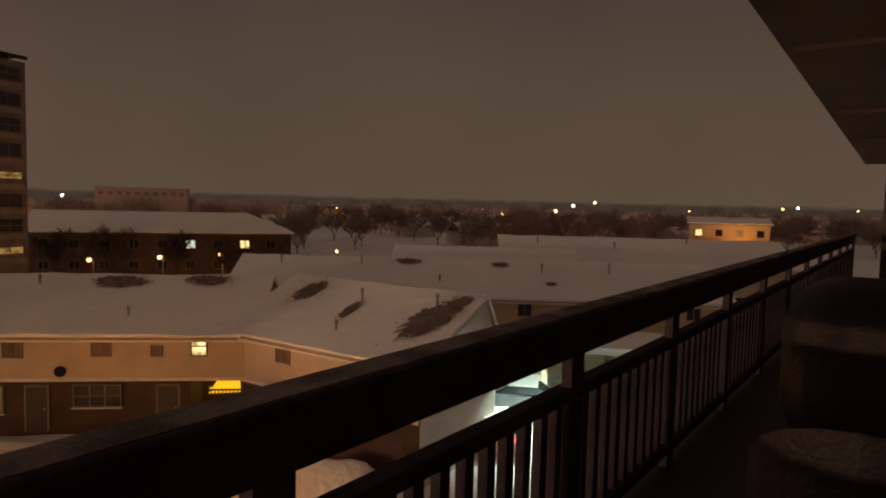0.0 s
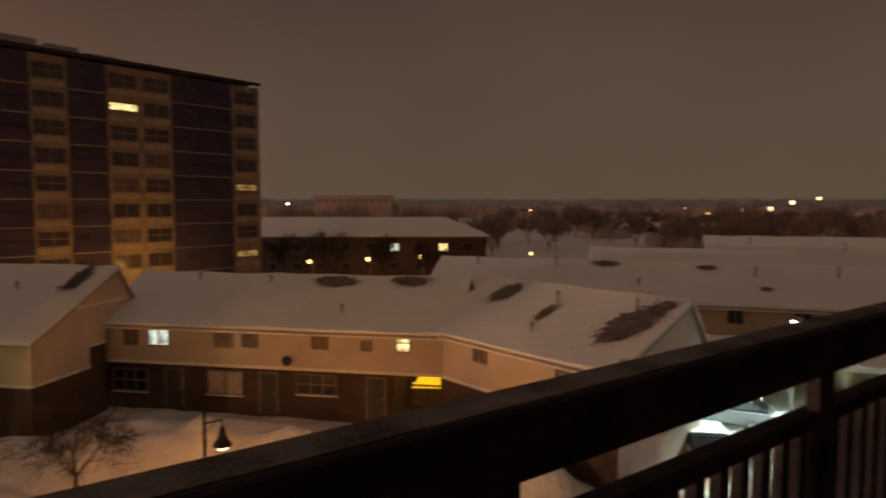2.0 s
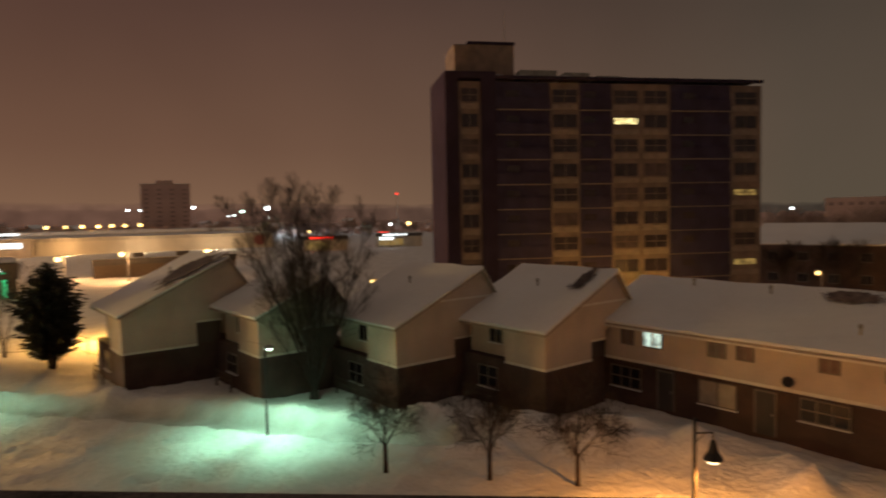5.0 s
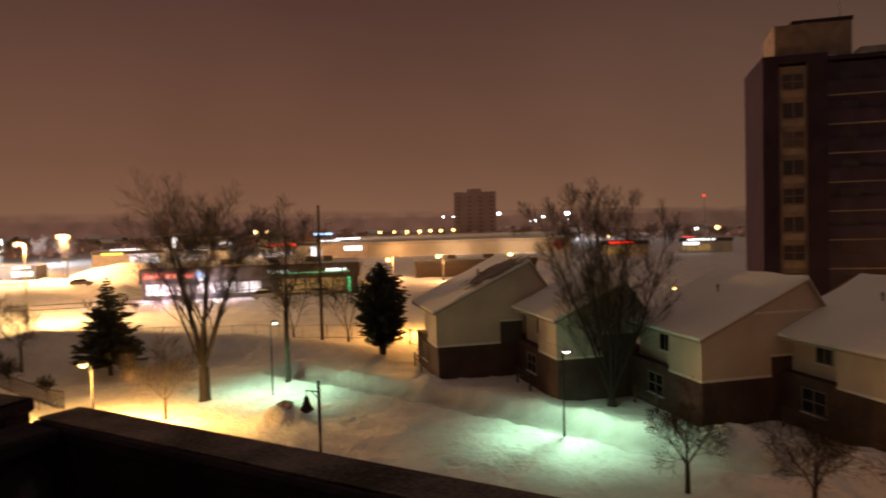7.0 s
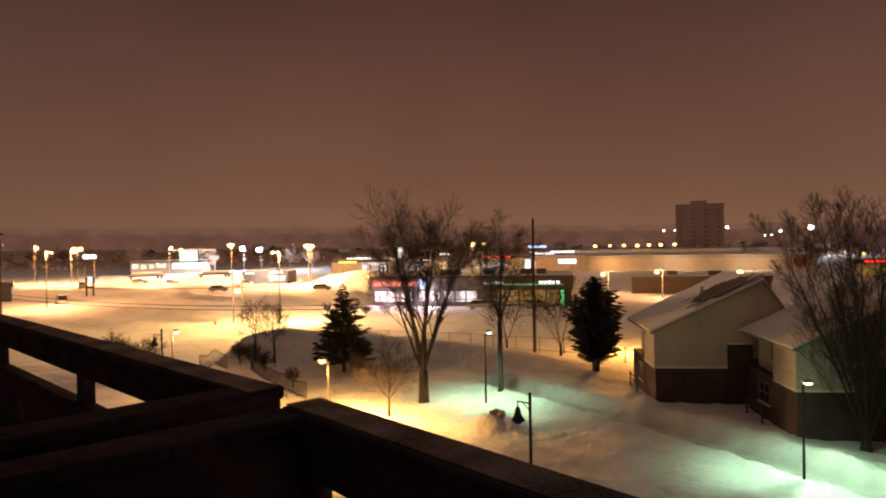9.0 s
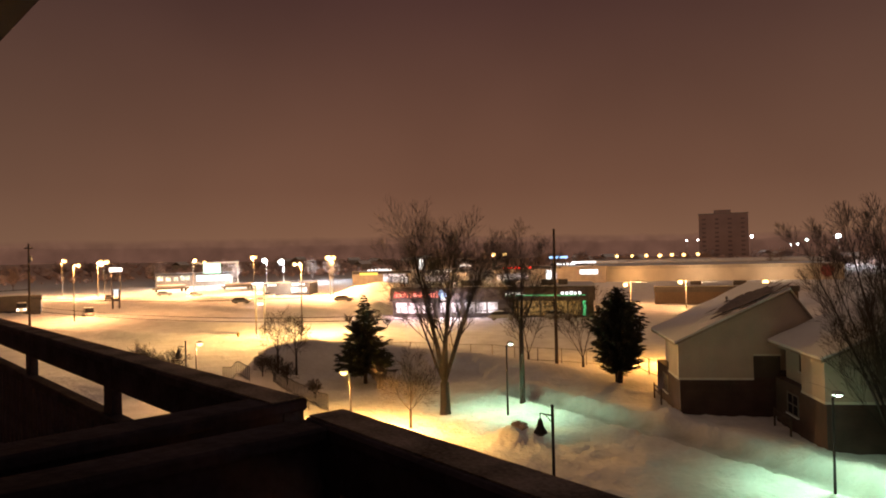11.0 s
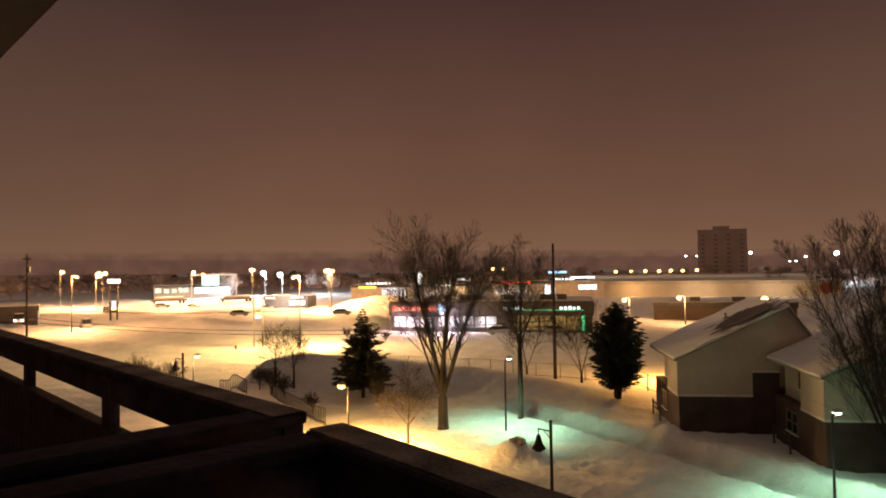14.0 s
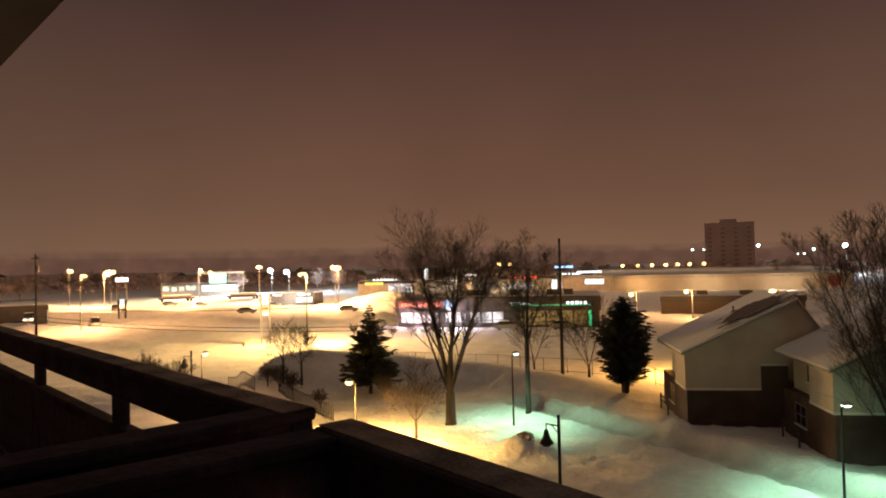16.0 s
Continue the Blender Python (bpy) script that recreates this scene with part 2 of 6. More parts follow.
def prism(bm, outline, y0, y1):
    """An outline in x and z, pushed along y."""
    a = [bm.verts.new((x, y0, z)) for x, z in outline]
    b = [bm.verts.new((x, y1, z)) for x, z in outline]
    bm.faces.new(a)
    bm.faces.new(b[::-1])
    for i in range(len(a)):
        j = (i + 1) % len(a)
        bm.faces.new((a[j], a[i], b[i], b[j]))


def tube(bm, p0, p1, r0, r1, n=6, caps=True):
    p0, p1 = Vector(p0), Vector(p1)
    q = (p1 - p0).to_track_quat("Z", "Y")
    rings = []
    for p, r in ((p0, r0), (p1, r1)):
        rings.append([bm.verts.new(p + q @ Vector((r * math.cos(2 * math.pi * i / n), r * math.sin(2 * math.pi * i / n), 0))) for i in range(n)])
    for i in range(n):
        j = (i + 1) % n
        bm.faces.new((rings[0][i], rings[0][j], rings[1][j], rings[1][i]))
    if caps:
        bm.faces.new(rings[0][::-1])
        bm.faces.new(rings[1])


def lathe(bm, profile, at=(0, 0, 0), n=16):
    """A turned shape: rows of radius and height."""
    at = Vector(at)
    rings = [[bm.verts.new(at + Vector((r * math.cos(2 * math.pi * i / n), r * math.sin(2 * math.pi * i / n), z))) for i in range(n)] for r, z in profile]
    for a, b in zip(rings, rings[1:]):
        for i in range(n):
            j = (i + 1) % n
            bm.faces.new((a[i], a[j], b[j], b[i]))
    bm.faces.new(rings[0][::-1])
    bm.faces.new(rings[-1])


def part(name, bm, mat, parent=None, label="", smooth=False, bevel=0.0):
    if bevel:
        bmesh.ops.bevel(bm, geom=bm.edges[:], offset=bevel, segments=1, affect="EDGES", profile=0.5)
    bmesh.ops.recalc_face_normals(bm, faces=bm.faces[:])
    me = bpy.data.meshes.new(name)
    bm.to_mesh(me)
    bm.free()
    if smooth:
        me.polygons.foreach_set("use_smooth", [True] * len(me.polygons))
    me.materials.append(mat)
    ob = new(name, me)
    if parent is not None:
        ob.parent = parent
    if label:
        ob["label"] = label
    return ob


def thing(name, m, label, category, group="", kind=""):
    ob = new(name)
    ob.empty_display_size = 0.3
    ob.matrix_world = m
    return tagged(ob, label, category, group, kind)


def boxes(*rows):
    bm = bmesh.new()
    for r in rows:
        box(bm, *r)
    return bm


FRONT = Matrix.Identity(4)


def window(parent, x, z, w, h, face=FRONT, glass=GLASS, split=1, sill=True, bar=False, frame_mat=None):
    """A window on a wall that runs along x and faces -y; x, z: its middle."""
    f = 0.06
    mat = frame_mat or FRAME
    bm = bmesh.new()
    rings = []
    for y in (-0.06, 0.02):
        for k in (0.0, f):
            rings.append([bm.verts.new(face @ Vector((x + sx * (w / 2 + k), y, z + sz * (h / 2 + k)))) for sx, sz in ((-1, -1), (1, -1), (1, 1), (-1, 1))])
    for i in range(4):
        j = (i + 1) % 4
        for p, q in ((0, 1), (1, 3), (3, 2), (2, 0)):
            bm.faces.new((rings[p][i], rings[p][j], rings[q][j], rings[q][i]))
    win = part("window", bm, mat, parent)
    bm = bmesh.new()
    box(bm, x - w / 2, x + w / 2, -0.02, -0.005, z - h / 2, z + h / 2, face)
    part("pane", bm, glass, win)
    for i in range(1, split):
        u = x - w / 2 + w * i / split
        bm = bmesh.new()
        box(bm, u - 0.03, u + 0.03, -0.05, -0.022, z - h / 2, z + h / 2, face)
        part("mullion", bm, mat, win)
    if bar:
        bm = bmesh.new()
        box(bm, x - w / 2, x + w / 2, -0.053, -0.024, z - 0.03, z + 0.03, face)
        part("glazing_bar", bm, mat, win)
    if sill:
        bm = bmesh.new()
        box(bm, x - w / 2 - 0.1, x + w / 2 + 0.1, -0.13, 0.0, z - h / 2 - f - 0.05, z - h / 2 - f, face)
        part("sill", bm, SNOW, win, "snow-covered sill")
    return win


def parts(name, mat, parent, *rows):
    for r in rows:
        part(name, boxes(r), mat, parent)


def door(parent, x, z0, w=0.9, h=2.05, face=FRONT, mat=DARK_FACE, surround=None):
    bm = bmesh.new()
    box(bm, x - w / 2, x + w / 2, -0.05, 0.0, z0, z0 + h, face)
    d = part("door", bm, mat, parent)
    bm = bmesh.new()
    for r in ((x - w / 2 - 0.08, x - w / 2, -0.07, 0, z0, z0 + h + 0.08), (x + w / 2, x + w / 2 + 0.08, -0.07, 0, z0, z0 + h + 0.08), (x - w / 2, x + w / 2, -0.07, 0, z0 + h, z0 + h + 0.08)):
        box(bm, *r, face)
    part("door_frame", bm, surround or FRAME, d)
    bm = bmesh.new()
    box(bm, x + w / 2 - 0.14, x + w / 2 - 0.08, -0.09, -0.05, z0 + 0.95, z0 + 1.08, face)
    part("handle", bm, STEEL, d)


def blanket(bm, grid, thick):
    """A layer of snow over a grid of points: soft top, closed edge."""
    rows, cols = len(grid), len(grid[0])
    top = [[bm.verts.new(Vector(p) + Vector((0, 0, thick * (0.75 + 0.5 * noise.noise(Vector(p) * 0.7)))) ) for p in r] for r in grid]
    low = [[bm.verts.new(Vector(p)) for p in r] for r in grid]
    for i in range(rows - 1):
        for j in range(cols - 1):
            bm.faces.new((top[i][j], top[i][j + 1], top[i + 1][j + 1], top[i + 1][j]))
    edge = [(0, j) for j in range(cols)] + [(i, cols - 1) for i in range(1, rows)] + [(rows - 1, j) for j in range(cols - 2, -1, -1)] + [(i, 0) for i in range(rows - 2, 0, -1)]
    for a, b in zip(edge, edge[1:] + edge[:1]):
        bm.faces.new((top[a[0]][a[1]], low[a[0]][a[1]], low[b[0]][b[1]], top[b[0]][b[1]]))


def lerp(a, b, t):
    return a + (b - a) * t


def roof_plane(parent, a, b, c, d, name="roof", thick=0.14, snow=0.18, nu=10, nv=6):
    """A roof slope with corners a-b along the eave and d-c along the ridge: deck and its snow."""
    a, b, c, d = (Vector(p) for p in (a, b, c, d))
    bm = bmesh.new()
    top = [bm.verts.new(p) for p in (a, b, c, d)]
    low = [bm.verts.new(p - Vector((0, 0, thick))) for p in (a, b, c, d)]
    bm.faces.new(top)
    bm.faces.new(low[::-1])
    for i in range(4):
        j = (i + 1) % 4
        bm.faces.new((top[j], top[i], low[i], low[j]))
    deck = part(name, bm, FASCIA, parent)
    bm = bmesh.new()
    grid = [[a.lerp(b, u / nu).lerp(d.lerp(c, u / nu), v / nv) + Vector((0, 0, 0.004)) for u in range(nu + 1)] for v in range(nv + 1)]
    blanket(bm, grid, snow)
    part("roof_snow", bm, ROOF_SNOW, deck, "smooth snow cover", smooth=False)
    return deck


def bare_patch(parent, at, along, up, w, h, seed, ragged=0.5, flecks=420, mat=None):
    """A ragged stretch of shingles that the wind has swept free, with small flecks round it."""
    rnd = random.Random(seed)
    at, along, up = Vector(at), Vector(along).normalized(), Vector(up).normalized()
    nrm = along.cross(up).normalized()
    if nrm.z < 0:
        nrm = -nrm
    bm = bmesh.new()

    def blot(c, rw, rh, n, rough):
        mid = bm.verts.new(c + nrm * 0.03)
        ring = []
        for i in range(n):
            a = 2 * math.pi * i / n
            q = Vector((math.cos(a) * 1.6, math.sin(a) * 1.6, seed * 3.1 + c.x))
            k = 1 + rough * noise.noise(q) + rough * 0.7 * noise.noise(q * 2.7) + rough * 0.5 * noise.noise(q * 7.0)
            ring.append(bm.verts.new(c + along * (rw * math.cos(a) * k) + up * (rh * math.sin(a) * k) + nrm * 0.02))
        for i in range(n):
            bm.faces.new((mid, ring[i], ring[(i + 1) % n]))

    core = 0.68 if mat is None else 1.0
    blot(at, core * w / 2, core * h / 2, 90, ragged)
    for i in range(flecks):
        a = rnd.uniform(0, 2 * math.pi)
        d = rnd.uniform(0.8, 1.45) if mat else abs(rnd.gauss(0.45, 0.38))
        sz = rnd.uniform(0.02, 0.09) * min(w, h) * (1.0 if mat else 0.8 * max(0.3, 1.3 - d))
        blot(at + along * (w / 2 * d * math.cos(a)) + up * (h / 2 * d * math.sin(a)), sz * rnd.uniform(1, 3), sz, 10, 0.5)
    tagged(part("bare_patch", bm, mat or DUSTED, parent, "dark shingles swept bare"), kind="stuff")


def vent_pipe(parent, at, h=0.55, r=0.07):
    h *= 0.5
    r *= 0.75
    bm = bmesh.new()
    lathe(bm, [(r, -0.2), (r, h), (r * 1.7, h), (r * 1.7, h + 0.12), (r * 0.6, h + 0.2)], at, 8)
    part("vent_pipe", bm, CONCRETE, parent)


# ---- ground: one sheet of snow from the yard to the horizon ----
def near_line(x, y, pts):
    """Distance to a polyline, and the height carried along it."""
    best, val = 1e9, 0.0
    for (x0, y0, h0), (x1, y1, h1) in zip(pts, pts[1:]):
        dx, dy = x1 - x0, y1 - y0
        k = max(0.0, min(1.0, ((x - x0) * dx + (y - y0) * dy) / (dx * dx + dy * dy)))
        d = math.hypot(x - x0 - k * dx, y - y0 - k * dy)
        if d < best:
            best, val = d, h0 + (h1 - h0) * k
    return best, val


BERM = [(-33.5, 56, 2.2), (-29, 58.5, 3.0), (-22, 61, 2.4), (-13, 61, 1.8), (-5, 58, 1.1), (1, 54.5, 0.5), (4, 52, 0.0)]
BANK = [(3, 43.6, 0.25), (9, 40, 0.3), (13.5, 32.5, 0.4), (19.5, 27.8, 0.6), (24.5, 23.5, 0.5), (26.8, 18, 0.35), (27, 11, 0.25)]
PATH = [(-7, 51.5, 0.45), (-2.8, 47.6, 0.5), (1.2, 43.6, 0.5), (5.2, 39.6, 0.5), (9.2, 35.4, 0.5), (13.0, 30.8, 0.45), (17.5, 26.8, 0.35)]
PILES = [(24.6, 4.2, 0.9, 1.3), (24.2, 2.6, 0.8, 1.1), (26.4, 6.6, 0.8, 1.2), (25.4, 9.4, 0.7, 1.1), (25.8, 8.2, 0.6, 0.9), (24.8, 13.6, 1.1, 0.8), (25.3, 19.2, 0.9, 0.9), (26.0, 15.2, 0.5, 1.0), (22.0, 22.6, 0.9, 1.2), (20.2, 25.2, 0.8, 1.2), (18.2, 27.0, 0.7, 1.0), (23.8, 20.8, 0.6, 0.8), (-5.2, 38.7, 0.75, 1.25), (-6.3, 38.3, 0.35, 1.0), (16.6, 29.4, 0.6, 1.1), (3.6, 44.0, 0.6, 1.2),
         (-66, 170, 3.2, 7), (-55, 172, 3.0, 8), (-58, 118, 1.3, 6), (-100, 150, 1.6, 7), (-44, 121, 1.5, 4), (-118, 140, 1.4, 9), (-90, 120, 1.0, 9), (-30, 76, 0.8, 4)]

PLOUGHED = [[(-120, 92, 0.9), (-80, 84, 0.8), (-52, 79, 0.7), (-30, 74, 0.9)], [(-128, 112, 0.8), (-92, 103, 1.0), (-62, 96, 0.9), (-50, 94, 0.4)], [(-105, 132, 1.0), (-78, 124, 0.9), (-66, 126, 0.7)],
            [(-150, 165, 1.3), (-120, 157, 1.1), (-92, 160, 1.2), (-78, 170, 0.9)], [(-60, 140, 1.2), (-46, 128, 1.0), (-42, 118, 0.9)], [(-150, 146, 1.0), (-128, 139, 0.8)]]

TRACKS = [((-13, 41.5), (-2, 37.5)), ((-2, 37.5), (7, 33.0)), ((-9, 44), (-3.5, 40)), ((10, 30), (15, 24)), ((1, 41), (-4, 34)), ((3, 30), (9, 27)), ((19, 22), (23, 15))]
PITS = {}
_r = random.Random(5)
for (ax, ay), (bx, by) in TRACKS:
    n = int(math.hypot(bx - ax, by - ay) / 0.62)
    for i in range(n):
        k = i / n
        px = ax + (bx - ax) * k + _r.uniform(-0.14, 0.14) + (0.12 if i % 2 else -0.12) + 0.7 * math.sin(k * 5 + ax)
        py = ay + (by - ay) * k + _r.uniform(-0.14, 0.14)
        PITS.setdefault((math.floor(px), math.floor(py)), []).append((px, py))


def trodden(x, y):
    """Footprints sunk into the snow."""
    z = 0.0
    cx, cy = math.floor(x), math.floor(y)
    for i in (-1, 0, 1):
        for j in (-1, 0, 1):
            for px, py in PITS.get((cx + i, cy + j), ()):
                q = ((x - px) ** 2 + (y - py) ** 2) / 0.07
                if q < 9:
                    z -= 0.22 * math.exp(-q) - 0.06 * math.exp(-(q - 2.5) ** 2)
    return z


def hill(x, y):
    r, a = math.hypot(x, y), math.degrees(math.atan2(y, x))
    if r < 320:
        return 0.0
    k = min(1.0, (r - 320) / 1000)
    k = k * k * (3 - 2 * k)
    amp = 8.0
    if a > 50:
        amp = lerp(8.0, 15.0, min(1, (a - 50) / 40))
    if a > 90:
        amp = lerp(15.0, 34.0, min(1, (a - 90) / 35))
    return amp * k * (1 + 0.25 * noise.noise(Vector((x * 0.002, y * 0.002, 3))))


def ground_z(x, y):
    z = 0.16 * noise.noise(Vector((x * 0.12, y * 0.12, 0))) + 0.09 * noise.noise(Vector((x * 0.45, y * 0.45, 5)))
    if -50 < x < 45 and 5 < y < 80:
        z += 0.09 * noise.noise(Vector((x * 1.4, y * 1.4, 9))) + 0.035 * noise.noise(Vector((x * 3.3, y * 3.3, 11))) + 0.05 * max(0.0, noise.noise(Vector((x * 0.9, y * 0.9, 19)))) * 3 * max(0.0, noise.noise(Vector((x * 0.08, y * 0.08, 31))))
        z += trodden(x, y)
        d, h = near_line(x, y, BERM)
        z += h * math.exp(-(d / 3.7) ** 2) / (1 + math.exp((-32.6 - x) * 4.5))  # held by a low wall at its end
        d, h = near_line(x, y, BANK)
        z += h * math.exp(-(d / 1.5) ** 2) * (0.8 + 0.7 * noise.noise(Vector((x * 0.55, y * 0.55, 2))))
        d, h = near_line(x, y, PATH)
        z -= 1.15 * h / (1 + (d / 1.3) ** 12)
        z += 0.20 * math.exp(-((d - 1.9) / 0.5) ** 2) * (1 + noise.noise(Vector((x * 0.8, y * 0.8, 7))))
    if -160 < x < 0 and 66 < y < 230:
        for ridge in PLOUGHED:
            d, h = near_line(x, y, ridge)
            if d < 6:
                z += h * math.exp(-(d / 1.5) ** 2) * (0.9 + 0.9 * noise.noise(Vector((x * 0.35, y * 0.35, 8))))
        z += 0.28 * max(0.0, noise.noise(Vector((x * 0.09, y * 0.22, 14))))
    for px, py, h, w in PILES:
        q = ((x - px) ** 2 + (y - py) ** 2) / (w * w)
        if q < 9:
            z += h * math.exp(-q) * (1 + 0.35 * noise.noise(Vector((x * 1.3 / w, y * 1.3 / w, 4))))
    return z + hill(x, y)


def steps(*runs):
    out = []
    for a, b, s in runs:
        n = max(1, round((b - a) / s))
        out += [a + (b - a) * i / n for i in range(n)]
    return out + [runs[-1][1]]


gx = steps((-3200, -1000, 250), (-1000, -220, 40), (-220, -150, 4), (-150, -46, 2), (-46, -18, 0.6), (-18, 29, 0.3), (29, 40, 1.0), (40, 120, 4), (120, 1000, 40), (1000, 3200, 250))
gy = steps((-3200, -600, 300), (-600, -40, 25), (-40, -6, 2), (-6, 8, 0.6), (8, 22, 0.6), (22, 50, 0.3), (50, 72, 0.6), (72, 190, 2), (190, 280, 4), (280, 1200, 40), (1200, 3200, 250))
gv = [(x, y, ground_z(x, y)) for y in gy for x in gx]
gw = len(gx)
gf = [(j * gw + i, j * gw + i + 1, (j + 1) * gw + i + 1, (j + 1) * gw + i) for j in range(len(gy) - 1) for i in range(gw - 1)]
me = bpy.data.meshes.new("ground")
me.from_pydata(gv, [], gf)
me.polygons.foreach_set("use_smooth", [True] * len(me.polygons))
# mask of the path's grey: trodden snow and painted trench shade together
path_dark = me.attributes.new("trodden", "FLOAT", "POINT")
for i, (x, y, z) in enumerate(gv):
    if -12 < x < 22 and 20 < y < 56:
        d, h = near_line(x, y, PATH)
        path_dark.data[i].value = 0.85 / (1 + (d / 1.3) ** 8) * (0.75 + 0.5 * noise.noise(Vector((x * 0.9, y * 0.9, 21))))
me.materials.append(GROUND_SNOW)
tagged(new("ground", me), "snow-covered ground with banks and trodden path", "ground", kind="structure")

# ---- the balcony: x runs along the railing, y out over the yard ----
BAL = pose(0, 0, 0, 0, 0, -36)
FLOOR = 9.45
RAIL = 10.55


def structure(name, bm, mat, m, label, category):
    ob = part(name, bm, mat)
    ob.matrix_world = m
    return tagged(ob, label, category, kind="structure")


structure("balcony_floor", boxes((-12, 18, -1.6, 1.02, FLOOR - 0.22, FLOOR)), DARK_FACE, BAL, "dark coated balcony floor slab", "floor")
def ceiling_edge(x):
    """How far the slab above reaches out; the adjoining one stands at a slight angle."""
    return 0.54 + 0.0206 * x if x > -1.7 else 0.82 + 0.09 * x


bm = bmesh.new()
for x0, x1 in ((-1.69, 19.0), (-12.0, -1.71)):
    vs = [bm.verts.new(p) for z in (12.2, 12.45) for p in ((x0, -1.6, z), (x1, -1.6, z), (x1, ceiling_edge(x1), z), (x0, ceiling_edge(x0), z))]
    for f in ((3, 2, 1, 0), (4, 5, 6, 7), (0, 1, 5, 4), (1, 2, 6, 5), (2, 3, 7, 6), (3, 0, 4, 7)):
        bm.faces.new([vs[i] for i in f])
ceiling = structure("ceiling", bm, SOFFIT, BAL, "dark panelled underside of the balcony above", "ceiling")
bm = bmesh.new()
for i in range(8):
    x = -9 + 3.6 * i
    box(bm, x, x + 0.12, -1.5, ceiling_edge(x) - 0.08, 12.16, 12.2)
structure("trim", bm, SOFFIT, BAL, "dark soffit joists under the balcony above", "trim")
# stays out of view behind the camera; its paleness acts as a reflector
structure("wall_building", boxes((-14, 22, -1.9, -1.6, -0.5, 22)), BOUNCE_BRICK, BAL, "unseen apartment house wall, made pale to bounce light", "wall")
structure("wall_end", boxes((17.0, 17.2, -1.6, 0.42, FLOOR, 12.2)), DARK_FACE, BAL, "dark end wall of the balcony", "wall")


def railing(m, x0, x1, posts, label, side_back, seed):
    """Wooden balcony railing: cap, fascia, posts, lower rail, balusters and a return to the wall at x0."""
    t = thing("railing", m, label, "railing", "balcony railings")
    rnd = random.Random(seed)
    part("cap", boxes((x0, x1, 0.87, 1.01, RAIL - 0.04, RAIL)), DARK_WOOD, t, bevel=0.008)
    part("fascia", boxes((x0 + 0.02, x1, 0.90, 0.945, RAIL - 0.185, RAIL - 0.04)), DARK_WOOD, t)
    part("lower_rail", boxes((x0, x1, 0.895, 0.975, RAIL - 0.375, RAIL - 0.315)), DARK_WOOD, t, bevel=0.006)
    part("bottom_rail", boxes((x0, x1, 0.895, 0.975, FLOOR + 0.08, FLOOR + 0.14)), DARK_WOOD, t)
    post = boxes((-0.062, 0.062, 0.899, 0.947, FLOOR, RAIL - 0.04))
    first = None
    for x in posts:
        if first is None:
            first = part("post", post, DARK_WOOD, t)
            ob = first
        else:
            ob = new("post", first.data)
            ob.parent = t
        ob.location.x = x
    base = None
    n = int((x1 - x0) / 0.135)
    for i in range(n):
        x = x0 + 0.09 + 0.135 * i
        if min(abs(x - p) for p in posts) < 0.11:
            continue
        if base is None:
            base = part("baluster", boxes((-0.026, 0.026, 0.915, 0.955, FLOOR + 0.14, RAIL - 0.375)), DARK_WOOD, t)
            ob = base
        else:
            ob = new("baluster", base.data)
            ob.parent = t
        ob.location.x = x + rnd.uniform(-0.004, 0.004)
    # the return along the side
    part("side_cap", boxes((x0, x0 + 0.14, side_back, 0.87, RAIL - 0.04, RAIL)), DARK_WOOD, t, bevel=0.008)
    part("side_panel", boxes((x0 + 0.03, x0 + 0.10, side_back, 0.87, FLOOR + 0.04, RAIL - 0.04)), DARK_WOOD, t)
    bm = bmesh.new()
    box(bm, x0, x1, 0.89, 0.998, RAIL, RAIL + 0.004)
    part("snow_dusting", bm, material("dusted_wood", (0.20, 0.18, 0.18), 0.9, 0.8, 5.0, 0.4), t, "thin dusting of snow")
    return t


railing(BAL, -1.68, 17.0, [-1.6, -0.45, 0.955, 2.59, 3.98, 5.38, 6.8, 8.25, 9.7, 11.1, 12.5, 14.0, 15.5, 16.9], "black-stained wooden balcony railing dusted with snow", -1.6, 1)
railing(BAL @ Matrix.Translation((-1.91, 1.01, 0)) @ pose(0, 0, 0, 0, 0, 184) @ Matrix.Translation((0, -0.87, 0)), 0.0, 8.4,
        [0.08, 1.75, 3.45, 5.1, 6.8, 8.3], "black-stained wooden railing of the adjoining balcony", 2.4, 2)

# snow-dusted furniture under covers at the far end
grill = thing("covered_grill", BAL @ Matrix.Translation((4.85, -0.02, FLOOR)), "barbecue grill under a dark vinyl cover on the balcony", "grill")
bm = bmesh.new()
bmesh.ops.create_uvsphere(bm, u_segments=28, v_segments=18, radius=1.0)
for v in bm.verts:
    c = v.co.copy()
    sq = [math.copysign(abs(q) ** 0.55, q) for q in c]
    fold = 1 + 0.05 * noise.noise(Vector((c.x * 5, c.y * 5, c.z * 1.5)))
    v.co = Vector((0.60 * sq[0] * fold, 0.44 * sq[1] * fold, 0.62 + 0.52 * sq[2]))
part("cover", bm, COVER, grill, "sagging dark cover", smooth=True)
for i, (x, y) in enumerate(((-0.5, -0.32), (0.5, -0.32), (-0.5, 0.3), (0.5, 0.3))):
    bm = bmesh.new()
    tube(bm, (x, y, 0), (x, y, 0.17), 0.03, 0.03, 8)
    part("leg", bm, IRON, grill)
chair = thing("patio_chair", BAL @ Matrix.Translation((2.55, -0.15, FLOOR)), "dark wicker patio chair with rounded back", "chair")
bm = bmesh.new()
box(bm, -0.33, 0.33, -0.34, 0.34, 0.34, 0.44)
part("seat", bm, COVER, chair, bevel=0.03)
bm = bmesh.new()
